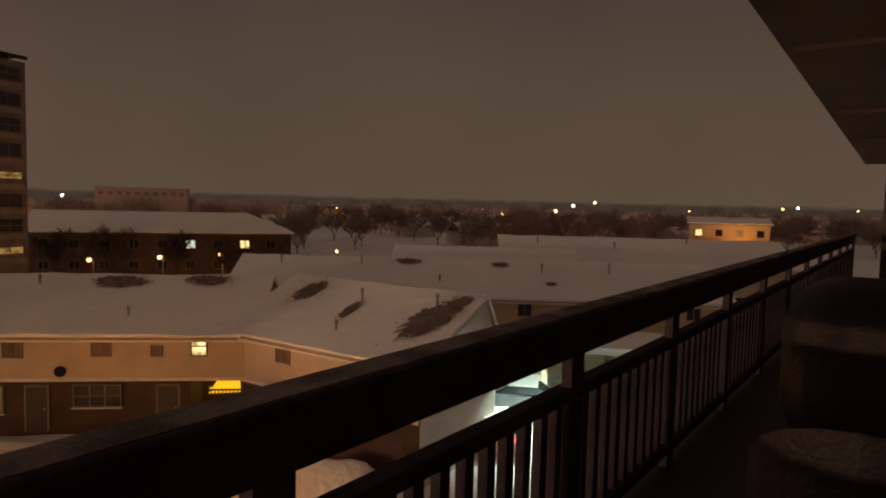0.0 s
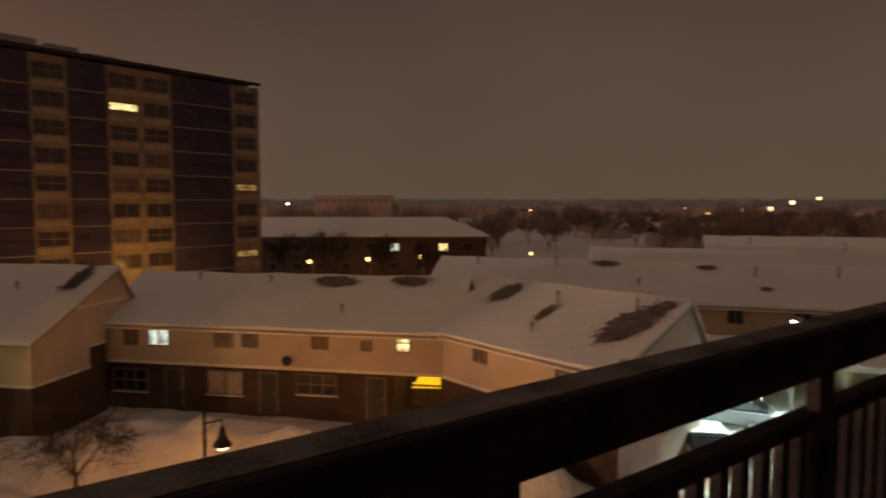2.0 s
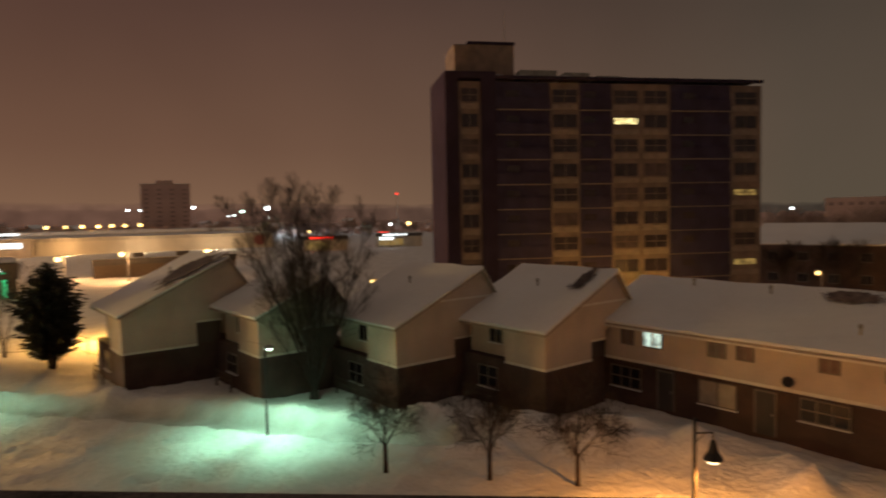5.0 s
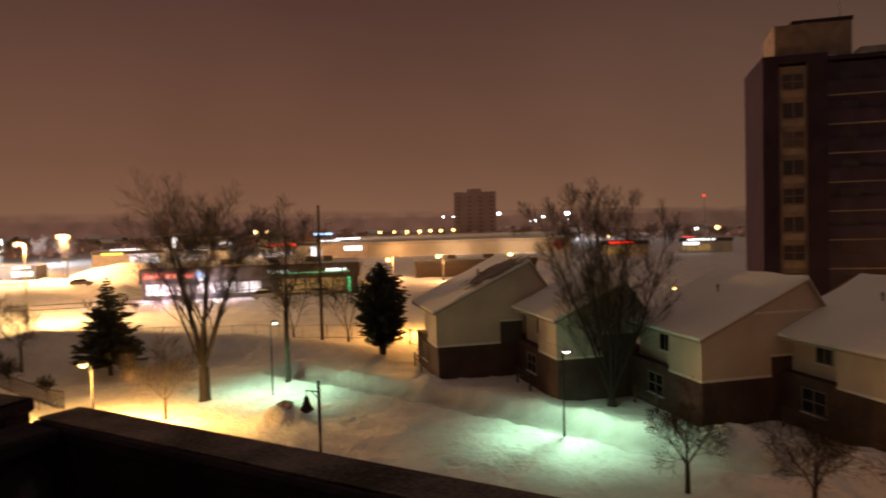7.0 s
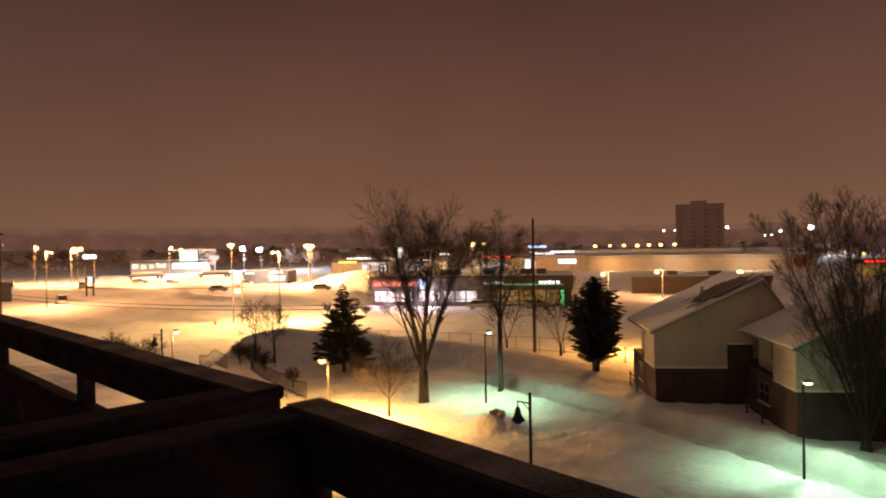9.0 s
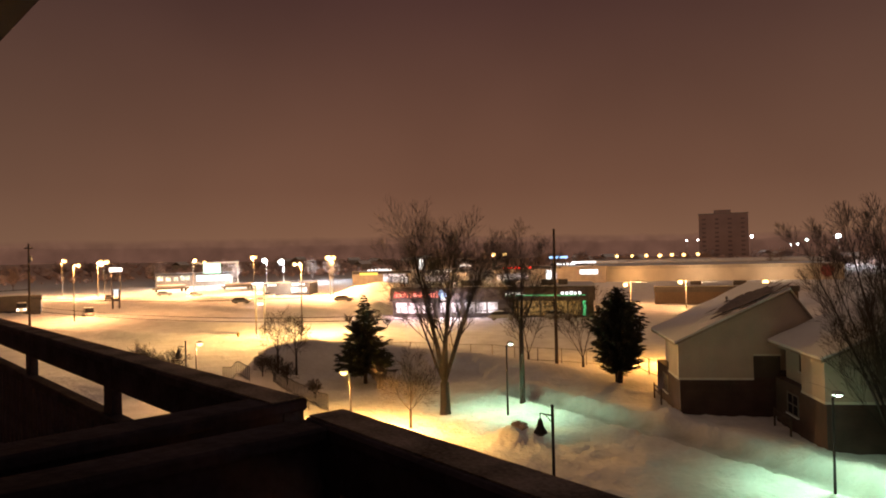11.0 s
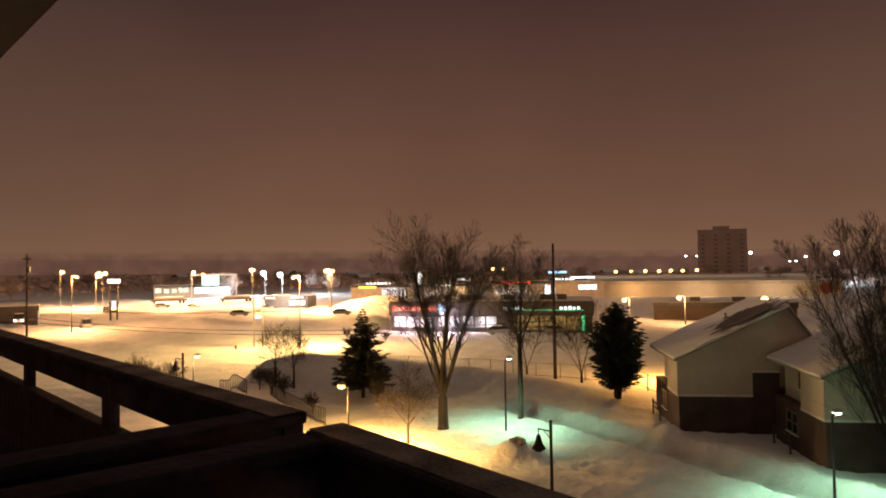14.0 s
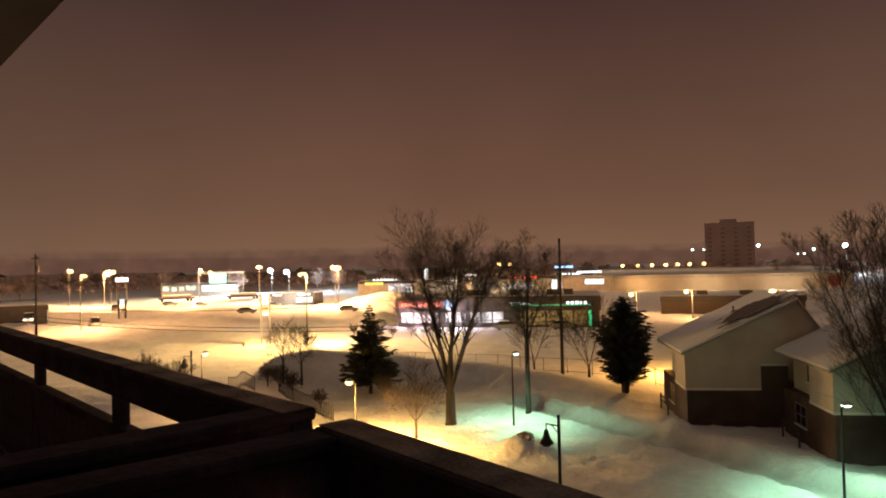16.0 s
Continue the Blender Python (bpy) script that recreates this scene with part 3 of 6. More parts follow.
for i in range(10):
    a0, a1 = math.pi * i / 10, math.pi * (i + 1) / 10
    for r0, r1 in ((0.30, 0.36),):
        vs = [bm.verts.new((0.02 - r * math.sin(a) * 1.0, r * math.cos(a), z)) for a, r, z in
              ((a0, r0, 0.44), (a1, r0, 0.44), (a1, r0, 0.62 + 0.28 * math.sin(a1)), (a0, r0, 0.62 + 0.28 * math.sin(a0)),
               (a0, r1, 0.44), (a1, r1, 0.44), (a1, r1, 0.64 + 0.28 * math.sin(a1)), (a0, r1, 0.64 + 0.28 * math.sin(a0)))]
        for f in ((0, 1, 2, 3), (5, 4, 7, 6), (3, 2, 6, 7)):
            bm.faces.new([vs[k] for k in f])
bmesh.ops.remove_doubles(bm, verts=bm.verts[:], dist=0.001)
part("backrest", bm, COVER, chair)
for x, y in ((-0.28, -0.28), (0.28, -0.28), (-0.28, 0.28), (0.28, 0.28)):
    bm = bmesh.new()
    tube(bm, (x, y, 0), (x, y, 0.35), 0.025, 0.03, 8)
    part("leg", bm, IRON, chair)


# ---- stepped town houses with steep roofs ----
def town_house(x, y, turn, eave, peak, peak_s, base, depth, slot0, slot1, label, rise=1.15, bay=3.0, patch=None, seed=0):
    """x runs along the gable wall from its near corner, y back along the eave."""
    t = thing("town_house", pose(x, y, 0, 0, 0, turn), label, "house", "row of town houses")
    back_s = peak_s + 2.3
    back_z = peak - 3.3
    slope = (peak - eave) / peak_s
    top = base + rise
    # brick ground floor, with a recessed porch
    parts("brick_wall", BRICK, t, (0.1, slot1, 0.1, depth, -0.6, base), (slot1, back_s, 1.3, depth, -0.6, base), (0.8, 3.0, depth - 0.01, depth + 0.1, 0, base))
    bm = bmesh.new()
    prism(bm, [(0, base), (slot0, base), (slot0, top), (slot1, top), (slot1, back_z), (back_s - 0.05, back_z), (peak_s, peak - 0.16), (0, eave - 0.12)], 0, bay)
    prism(bm, [(0.75, base), (back_s, base), (back_s - 0.05, back_z), (peak_s, peak - 0.16), (0.75, eave - 0.12 + 0.75 * slope)], bay, depth)
    part("siding_wall", bm, SIDING, t)
    parts("trim_board", TRIM, t, (-0.03, slot0, -0.03, 0.0, base - 0.12, base + 0.02), (-0.03, -0.002, -0.03, bay, base - 0.12, base + 0.02), (0.715, 0.748, bay, depth, base - 0.12, base + 0.02),
                             (slot0, slot1, -0.03, 0.0, top, top + 0.12))
    if seed > 4:
        part("gable_trim", boxes((peak_s - 3.2, back_s - 0.9, -0.025, -0.002, peak - 1.75, peak - 1.63)), TRIM, t)
    o = 0.25
    roof_plane(t, (-o, -o, eave - o * slope), (-o, depth + o, eave - o * slope), (peak_s, depth + o, peak), (peak_s, -o, peak), nu=14, nv=12)
    roof_plane(t, (back_s + 0.12, depth + o, back_z - 0.1), (back_s + 0.12, -o, back_z - 0.1), (peak_s + 0.01, -o, peak - 0.005), (peak_s + 0.01, depth + o, peak - 0.005), snow=0.06)
    west = Matrix.Translation((0.75, 0, 0)) @ pose(0, 0, 0, 0, 0, -90)
    window(t, -(bay + 1.5), base + 1.25, 0.95, 0.95, west, split=2)
    low = Matrix.Translation((0.1, 0, 0)) @ pose(0, 0, 0, 0, 0, -90)
    window(t, -(bay + 1.5), base - 1.15, 1.5, 1.15, low, split=2, bar=True)
    part("dark_panel", boxes((slot0 + 0.01, slot1 - 0.01, 0.08, bay, base + 0.001, top - 0.001)), DARK_PANEL, t, "dark brown panel beside the wall")
    # porch fence rails, half buried
    parts("porch_rail", FENCE_WOOD, t, (-0.5, -0.44, bay + 0.4, bay + 3.0, 0.95, 1.02), (-0.5, -0.44, bay + 0.4, bay + 3.0, 0.62, 0.69), (-0.52, -0.42, bay + 0.4, bay + 0.5, -0.3, 1.1), (-0.52, -0.42, bay + 2.9, bay + 3.0, -0.3, 1.1))
    vent_pipe(t, (peak_s * 0.62, depth * 0.55, eave + slope * peak_s * 0.62 + 0.1))
    if patch:
        s, yy, w, h = patch
        bare_patch(t, (s, yy, eave + slope * s + 0.27), (1, 0, slope), (0, 1, 0), w, h, seed, 0.22, 24, SHINGLE)
    return t


town_house(4.3, 45.6, 7, 4.98, 8.28, 7.0, 2.55, 7.6, 4.7, 6.4, "end town house with cream siding and snowy steep roof", rise=1.45, patch=(4.9, 1.75, 4.0, 3.2), seed=3)
town_house(10.95, 38.6, 7, 5.1, 7.2, 4.6, 2.75, 7.2, 3.0, 5.4, "low town house with beige siding behind a bare tree", rise=1.25, seed=4)
town_house(16.7, 32.0, 7, 4.83, 7.62, 6.4, 2.6, 7.4, 4.2, 5.9, "town house with beige siding over dark brick", rise=0.95, seed=5)
town_house(22.3, 26.0, 7, 4.77, 7.52, 6.0, 2.76, 7.2, 3.8, 5.1, "town house with a wind-swept dark patch on its roof", rise=0.95, patch=(4.6, 1.1, 2.3, 0.8), seed=6)


# ---- the long row with its bent wing ----
def terrace(m, x0, x1, depth, eave, ridge, base, label, siding=SIDING, ground_floor=BRICK, end_gable=True, cut=None, back=None):
    t = thing("terrace_house", m, label, "house", "terraces")
    h, back_z = back or (depth / 2, eave)
    if cut:
        parts("brick_wall", ground_floor, t, (x0, cut[0], 0.35, depth, -0.6, base), (cut[0], cut[1], 2.6, depth, -0.6, base), (cut[1], x1, 0.35, depth, -0.6, base))
    else:
        part("brick_wall", boxes((x0, x1, 0.12, depth, -0.6, base)), ground_floor, t)
    part("siding_wall", boxes((x0, x1, 0.0, depth, base, eave - 0.12)), siding, t)
    for a, b in ((x0, x0 + 0.12), (x1 - 0.12, x1)):
        bm = bmesh.new()
        vs = [bm.verts.new(p) for x in (a, b) for p in ((x, 0, eave - 0.12), (x, depth, back_z - 0.12), (x, h, ridge - 0.16))]
        if back:
            part("end_wall", boxes((a, b, 0.13, depth - 0.002, base + 0.01, back_z - 0.12)), siding, t)
        bm.faces.new(vs[:3])
        bm.faces.new(vs[3:][::-1])
        for i in range(3):
            j = (i + 1) % 3
            bm.faces.new((vs[j], vs[i], vs[3 + i], vs[3 + j]))
        part("gable", bm, siding, t)
    part("trim_board", boxes((x0, x1, -0.03, 0.0, base - 0.14, base + 0.02)), TRIM, t)
    part("gutter", boxes((x0 - 0.1, x1 + 0.1, -0.42, -0.33, eave - 0.34, eave - 0.24)), TRIM, t)
    k = (ridge - eave) / h
    kb = (ridge - back_z) / (depth - h)
    o = 0.32
    n = max(6, int((x1 - x0) / 1.2))
    roof_plane(t, (x0 - 0.2, -o, eave - o * k), (x1 + 0.2, -o, eave - o * k), (x1 + 0.2, h, ridge), (x0 - 0.2, h, ridge), nu=n, nv=8)
    roof_plane(t, (x1 + 0.2, depth + o * 0.5, back_z - o * 0.5 * kb), (x0 - 0.2, depth + o * 0.5, back_z - o * 0.5 * kb), (x0 - 0.2, h + 0.01, ridge), (x1 + 0.2, h + 0.01, ridge), nu=n, nv=8)
    return t, (lambda x, y: (x, y, eave + k * y + 0.22)), k


ROW = pose(27.6, 26.8, 0, 0, 0, -83.3)
row, on_row, k = terrace(ROW, -0.6, 18.6, 9.0, 4.82, 6.85, 2.75, "long two-storey terrace with beige siding and snowy roof", cut=(15.6, 18.6))
for x, z, w, h, g, sp in ((1.42, 4.0, 0.75, 0.8, SKY_PANE, 2), (3.0, 4.03, 1.1, 0.8, CURTAIN_COOL, 2), (6.65, 4.08, 0.85, 0.8, SKY_PANE, 2), (8.07, 4.12, 0.75, 0.75, SKY_PANE, 2), (11.8, 4.17, 0.75, 0.75, SKY_PANE, 2),
                          (14.2, 4.0, 0.42, 0.4, SKY_PANE, 1)):
    window(row, x, z, w, h, FRONT, g, sp, sill=False)
window(row, 16.07, 4.22, 0.62, 0.82, FRONT, CURTAIN_LIT, 1, sill=False, bar=True)
LOW = Matrix.Translation((0, 0.35, 0))
window(row, 1.05, 1.6, 1.9, 1.1, LOW, GLASS, 3, bar=True)
window(row, 6.5, 1.7, 1.9, 1.15, LOW, material("pale_blind", (0.42, 0.37, 0.30), 0.7, 0.2, 2.0, 0.1), 2)
window(row, 11.5, 1.85, 2.0, 0.95, LOW, GLASS, 3, bar=True)
for x in (3.6, 8.9, 14.6):
    door(row, x, 0.25, face=LOW)
bm = bmesh.new()
lathe(bm, [(0.03, -0.16), (0.20, -0.08), (0.25, 0.0), (0.0001, 0.02)], (0, 0, 0), 14)
for v in bm.verts:
    v.co = pose(10.19, -0.32, 3.15, 70, 0, 25) @ v.co
part("satellite_dish", bm, IRON, row)
# the yellow-lit passage at the bend
# the panel glows by itself to imitate the lit surface
bm = bmesh.new()
prism(bm, [(16.4, 1.9), (18.6, 1.98), (18.6, 2.62), (16.85, 2.62)], 0.36, 0.42)
part("passage_canopy", bm, PANEL_GLOW, row, "canopy panel, its yellow light made as its own glow")
for i in range(12):
    part("porch_baluster", boxes((16.5 + 0.17 * i, 16.55 + 0.17 * i, 0.30, 0.34, 1.2, 2.05)), FENCE_WOOD, row)
parts("porch_rail", FENCE_WOOD, row, (16.4, 18.5, 0.28, 0.36, 2.05, 2.12), (16.4, 18.5, 0.28, 0.36, 1.12, 1.2))
window(row, 16.25, 1.45, 0.6, 0.22, Matrix.Translation((0, 2.6, 0)), CURTAIN_LIT, 1, sill=False)
for x, y, w, h, s in ((11.4, 3.7, 3.2, 1.3, 11), (15.6, 3.9, 2.6, 1.2, 12)):
    bare_patch(row, on_row(x, y), (1, 0, 0), (0, 1, k), w, h, s)
for x, y in ((3.2, 3.8), (7.6, 3.6), (12.6, 1.1)):
    vent_pipe(row, on_row(x, y), 0.35)
light("passage_lamp", ROW @ Vector((17.3, 1.3, 2.35)), 28, (1.0, 0.62, 0.08), 0.2)

WING = pose(29.75, 8.9, 0, 0, 0, -123.5)
wing, on_wing, k = terrace(WING, -1.2, 10.0, 5.8, 4.9, 6.95, 2.7, "bent end wing of the terrace with snowy roof", back=(4.7, 5.4))
part("end_siding", boxes((10.0, 10.04, 0.1, 5.8, -0.5, 4.76)), SIDING, wing, "beige siding down to the snow")
parts("rake_board", TRIM, wing, (9.98, 10.06, 5.8, 5.86, -0.5, 5.2))
for x, z in ((2.62, 4.22), (7.5, 4.28)):
    window(wing, x, z, 0.78, 0.7, FRONT, SKY_PANE, 2, sill=False)
for x, y, w, h, s, lean in ((0.9, 3.3, 2.4, 1.5, 21, 1.2), (8.7, 2.4, 4.0, 1.9, 22, 1.15), (4.4, 2.3, 1.9, 0.7, 23, 1.5), (9.3, 3.8, 1.6, 1.0, 24, 0.9)):
    c, n = math.cos(lean), math.sin(lean)
    bare_patch(wing, on_wing(x, y), (c, n, n * k), (-n, c, c * k), w, h, s)
for x, y, h in ((4.3, 3.3, 0.5), (4.8, 1.0, 0.3), (8.3, 3.6, 0.45)):
    vent_pipe(wing, on_wing(x, y), h, 0.07)

back, on_back, k = terrace(pose(45.6, 15.5, 0, 0, 0, -91), 0.4, 36, 9.4, 4.55, 6.65, 2.4, "terrace behind with cream siding and deep roof snow", siding=SIDING_YELLOW)
for i in range(9):
    window(back, 2.0 + 3.9 * i, 3.75, 0.85, 0.8, FRONT, GLASS, 2, sill=False)
for x, y, w, h, s in ((13.0, 4.1, 2.4, 0.9, 31), (20.0, 3.9, 1.6, 0.8, 32), (23.5, 1.5, 1.0, 0.5, 33)):
    bare_patch(back, on_back(x, y), (1, 0, 0), (0, 1, k), w, h, s)
for x, y, h in ((3.5, 3.6, 0.8), (9.5, 3.8, 0.9), (15.5, 1.6, 0.4), (23.0, 3.0, 0.9), (28.0, 3.2, 1.0)):
    vent_pipe(back, on_back(x, y), h, 0.08)
far1, on_far, k = terrace(pose(58.5, 4.3, 0, 0, 0, -90), 0, 17, 9.0, 4.9, 6.8, 2.4, "further terrace with snowy roof and cream gable", siding=SIDING_YELLOW)
far2, on_far2, k = terrace(pose(66.5, -6.2, 0, 0, 0, -92), 0, 30, 11.0, 5.2, 7.6, 2.4, "far terrace with broad snowy roof", siding=SIDING_YELLOW)
for i in range(4):
    window(far1, 2.5 + 4 * i, 3.9, 0.85, 0.8, FRONT, GLASS, 2, sill=False)
for x, y, h in ((4, 4.0, 0.7), (12, 3.0, 0.9), (20, 4.5, 0.8)):
    vent_pipe(far2, on_far2(x, y), h, 0.09)

# the lit cream house beyond the terraces
cream = thing("cream_house", pose(88, -33.2, 0, 0, 0, -110), "cream-sided house lit warm beyond the terraces", "house")
part("siding_wall", boxes((0, 9.8, 0, 8, 0, 9.2)), SIDING_YELLOW, cream)
roof_plane(cream, (-0.3, -0.3, 9.2), (10.1, -0.3, 9.2), (10.1, 4, 9.9), (-0.3, 4, 9.9))
roof_plane(cream, (10.1, 8.3, 9.2), (-0.3, 8.3, 9.2), (-0.3, 4.01, 9.9), (10.1, 4.01, 9.9))
for i, g in enumerate((CURTAIN_LIT, GLASS, ROOM_DIM, GLASS)):
    window(cream, 1.2 + 2.5 * i, 8.0, 0.8, 0.8, FRONT, g, 1, sill=False)
light("cream_house_lamp", (83, -38, 6.5), 380, AMBER, 0.3)

# ---- the apartment tower ----
TOWER_LAMPS = []
TW = 39.8
TOP = 25.95
tower = thing("apartment_tower", pose(37.95, 61.95, 0, 0, 0, math.degrees(math.atan2(-14.74, 36.97))), "nine-storey brown brick apartment tower with dark balcony bays", "apartment building")
part("core", boxes((1.0, TW, 1.7, 10, -0.5, TOP)), TOWER_DARK, tower)
BAYS = [("dark", 1.0, 2.5), ("win", 2.5, 5.05), ("dark", 5.05, 6.8), ("bal", 6.8, 13.1), ("win", 13.1, 16.7), ("bal", 16.7, 20.5), ("win", 20.5, 24.2), ("win", 24.2, 27.9), ("bal", 27.9, 35.6), ("win", 35.6, TW)]
STOREY = 2.8
LEVELS = [TOP - 0.55 - STOREY * (i + 1) for i in range(9)]
rnd = random.Random(7)
TOWER_GLASS = material("dim_room_behind_glass", (0.050, 0.037, 0.045), 0.2, 0.4, 0.9, 0.02)
TOWER_BLIND = material("half_drawn_blind_behind_glass", (0.10, 0.07, 0.07), 0.3, 0.5, 1.2, 0.02)
LIT = {(1, 20.5): CURTAIN_LIT, (7, 35.6): ROOM_DIM, (4, 35.6): ROOM_DIM}
for kind, a, b in BAYS:
    if kind == "dark":
        part("dark_pier", boxes((a, b, 0.0, 1.7, -0.5, TOP)), TOWER_DARK, tower)
        continue
    if kind == "win":
        part("brick_bay", boxes((a, b, 0.25, 1.7, -0.5, TOP - 0.3)), TOWER_BRICK, tower)
        for i, z in enumerate(LEVELS[:8]):
            w = min(2.9, (b - a) - 0.7)
            g = LIT.get((i, a), TOWER_GLASS if rnd.random() < 0.65 else TOWER_BLIND)
            hh = 1.45 if g in (TOWER_GLASS, TOWER_BLIND) else 0.7
            window(tower, (a + b) / 2, z + 1.55, w, hh, Matrix.Translation((0, 0.25, 0)), g, 2, sill=False, bar=(i % 2 == 0), frame_mat=TOWER_BRICK)
            part("spandrel", boxes((a + 0.25, b - 0.25, 0.19, 0.25, z + 0.02, z + 0.62)), TOWER_SLAB, tower)
        continue
    part("bay_wall", boxes((a, b, 0.16, 1.7, -0.5, TOP - 0.3)), BALCONY_PANEL, tower)
    for i, z in enumerate(LEVELS[:8]):
        slab = part("balcony", boxes((a, b, -0.05, 0.16, z - 0.10, z)), TOWER_SLAB, tower, "concrete balcony slab")
        bm = bmesh.new()
        box(bm, a, b, -0.03, 0.03, z + 0.01, z + 1.30)
        part("parapet", bm, BALCONY_PANEL, slab)
        part("handrail", boxes((a, b, -0.02, 0.02, z + 1.301, z + 1.34)), BALCONY_PANEL, slab)
        door(slab, a + (b - a) * 0.3, z, 1.5, 2.1, Matrix.Translation((0, 0.16, 0)), TOWER_GLASS, BALCONY_PANEL)
part("stair_head", boxes((1.0, 6.8, 0.0, 10, TOP + 0.001, TOP + 0.75)), TOWER_DARK, tower)
part("parapet_cap", boxes((6.85, TW + 0.03, -0.12, 0.25, TOP, TOP + 0.35)), TOWER_DARK, tower)
part("penthouse", boxes((2.6, 9.6, 2.5, 8, TOP, TOP + 4.3)), TOWER_BRICK, tower)
part("penthouse_cap", boxes((4.2, 9.7, 2.4, 8.1, TOP + 4.3, TOP + 4.65)), TOWER_DARK, tower)
bm = bmesh.new()
blanket(bm, [[(7.0 + (TW - 7.3) * i / 40, 0.4 + 9.4 * j / 8, TOP + 0.2) for i in range(41)] for j in range(9)], 0.35)
part("roof_snow", bm, ROOF_SNOW, tower)
bm = bmesh.new()
for a, b, h in ((9.9, 14.4, 1.1), (15.2, 18.4, 0.9), (19.2, 22.3, 0.6)):
    box(bm, a, b, 1.2, 3.2, TOP + 0.2, TOP + 0.2 + h)
part("roof_plant", bm, CONCRETE, tower, bevel=0.12)
bm = bmesh.new()
tube(bm, (9.2, 5, TOP + 4.65), (9.2, 5, TOP + 9), 0.05, 0.02, 6)
part("mast", bm, STEEL, tower)

for u, w in ((14.9, 520), (24.2, 1100)):
    light("tower_yard_light", tower.matrix_world @ Vector((u, -7.0, 3.2)), w, (1.0, 0.48, 0.10), 0.3)
    p = tower.matrix_world @ Vector((u, -7.0, 0))
    TOWER_LAMPS.append((p.x, p.y))

# ---- dark brick block with snowy hipped roof, behind the row ----
block = thing("brick_block", pose(88, 52, 0, 0, 0, -72), "long dark brick block with snowy hipped roof", "apartment building")
part("brick_wall", boxes((-4, 31, 0, 14, -0.5, 6.0)), BRICK, block)
roof_plane(block, (-4.5, -0.5, 5.95), (31.5, -0.5, 5.95), (25, 7, 8.6), (-4.5, 7, 8.6), nu=20)
roof_plane(block, (31.5, 14.5, 5.95), (-4.5, 14.5, 5.95), (-4.5, 7.01, 8.6), (25, 7.01, 8.6), nu=20)
roof_plane(block, (31.5, -0.49, 5.93), (31.5, 14.49, 5.93), (25.01, 7.01, 8.59), (25.01, 7.0, 8.59))
for i in range(9):
    for z in (1.4, 4.3):
        window(block, -1.5 + 3.7 * i, z, 1.2, 1.1, FRONT, CURTAIN_COOL if (i, z) == (5, 4.3) else CURTAIN_LIT if (i, z) == (7, 4.3) else GLASS, 2, sill=False)


# ---- trees ----
def limb(bm, p, d, length, r, rnd, level, depth, twig_bm, up, side_k=1.0, rmin=0.006):
    """A tapered limb that wanders and forks; its last levels go into the crown."""
    n = 4 if level < 2 else 3
    nodes = [(p, r)]
    for i in range(n):
        d = (d + Vector((rnd.uniform(-1, 1), rnd.uniform(-1, 1), rnd.uniform(-0.6, 1) * up)) * (0.10 + 0.05 * level)).normalized()
        p = p + d * (length / n)
        nodes.append((p, max(rmin, r * (1 - 0.62 * (i + 1) / n))))
    target = bm if level < 2 else twig_bm
    for (a, ra), (b, rb) in zip(nodes, nodes[1:]):
        tube(target, a, b, ra, rb, 7 if level == 0 else 5 if level == 1 else 3, caps=False)
    if level >= depth:
        return
    kids = (5, 5, 4, 3, 2)[level]
    for i in range(kids):
        k = rnd.uniform(0.15, 1.0) if level else rnd.uniform(0.35, 1.0)
        j = min(n - 1, int(k * n))
        q = nodes[j][0].lerp(nodes[j + 1][0], k * n - j if k < 1 else 1)
        ang = rnd.uniform(0, 2 * math.pi)
        side = Vector((math.cos(ang), math.sin(ang), rnd.uniform(0.0, 0.6) * up))
        nd = (d * rnd.uniform(0.5, 1.0) + side * (rnd.uniform(0.45, 0.9) * side_k)).normalized()
        limb(bm, q, nd, length * rnd.uniform(0.55, 0.85), nodes[j][1] * rnd.uniform(0.45, 0.68), rnd, level + 1, depth, twig_bm, up, side_k, rmin)


def bare_tree(x, y, height, r, label, seed, depth=4, trunk=0.3, stems=1, up=0.8, spread=0.35, name="bare_tree", side_k=1.0, rmin=0.007, group="bare trees", at_z=None, bark=None):
    rnd = random.Random(seed)
    z = ground_z(x, y) if at_z is None else at_z
    t = thing(name, Matrix.Translation((x, y, z)), label, "tree", group)
    bm, tw = bmesh.new(), bmesh.new()
    top = Vector((0, 0, height * trunk))
    tube(bm, (0, 0, -0.3), top, r, r * 0.82, 9, caps=False)
    tube(bm, (0, 0, -0.3), (0, 0, 0.25), r * 1.35, r, 9, caps=False)
    for i in range(max(2, stems)):
        a = 2 * math.pi * (i + rnd.random() * 0.5) / max(2, stems)
        d = Vector((math.cos(a) * spread, math.sin(a) * spread, 1)).normalized()
        limb(bm, top - Vector((0, 0, 0.1)), d, height * (1 - trunk) * rnd.uniform(0.52, 0.64), r * 0.68, rnd, 0, depth, tw, up, side_k, rmin)
    part("trunk", bm, bark or BARK, t, smooth=True)
    part("crown", tw, bark or BARK, t, "many thin leafless twigs")
    return t


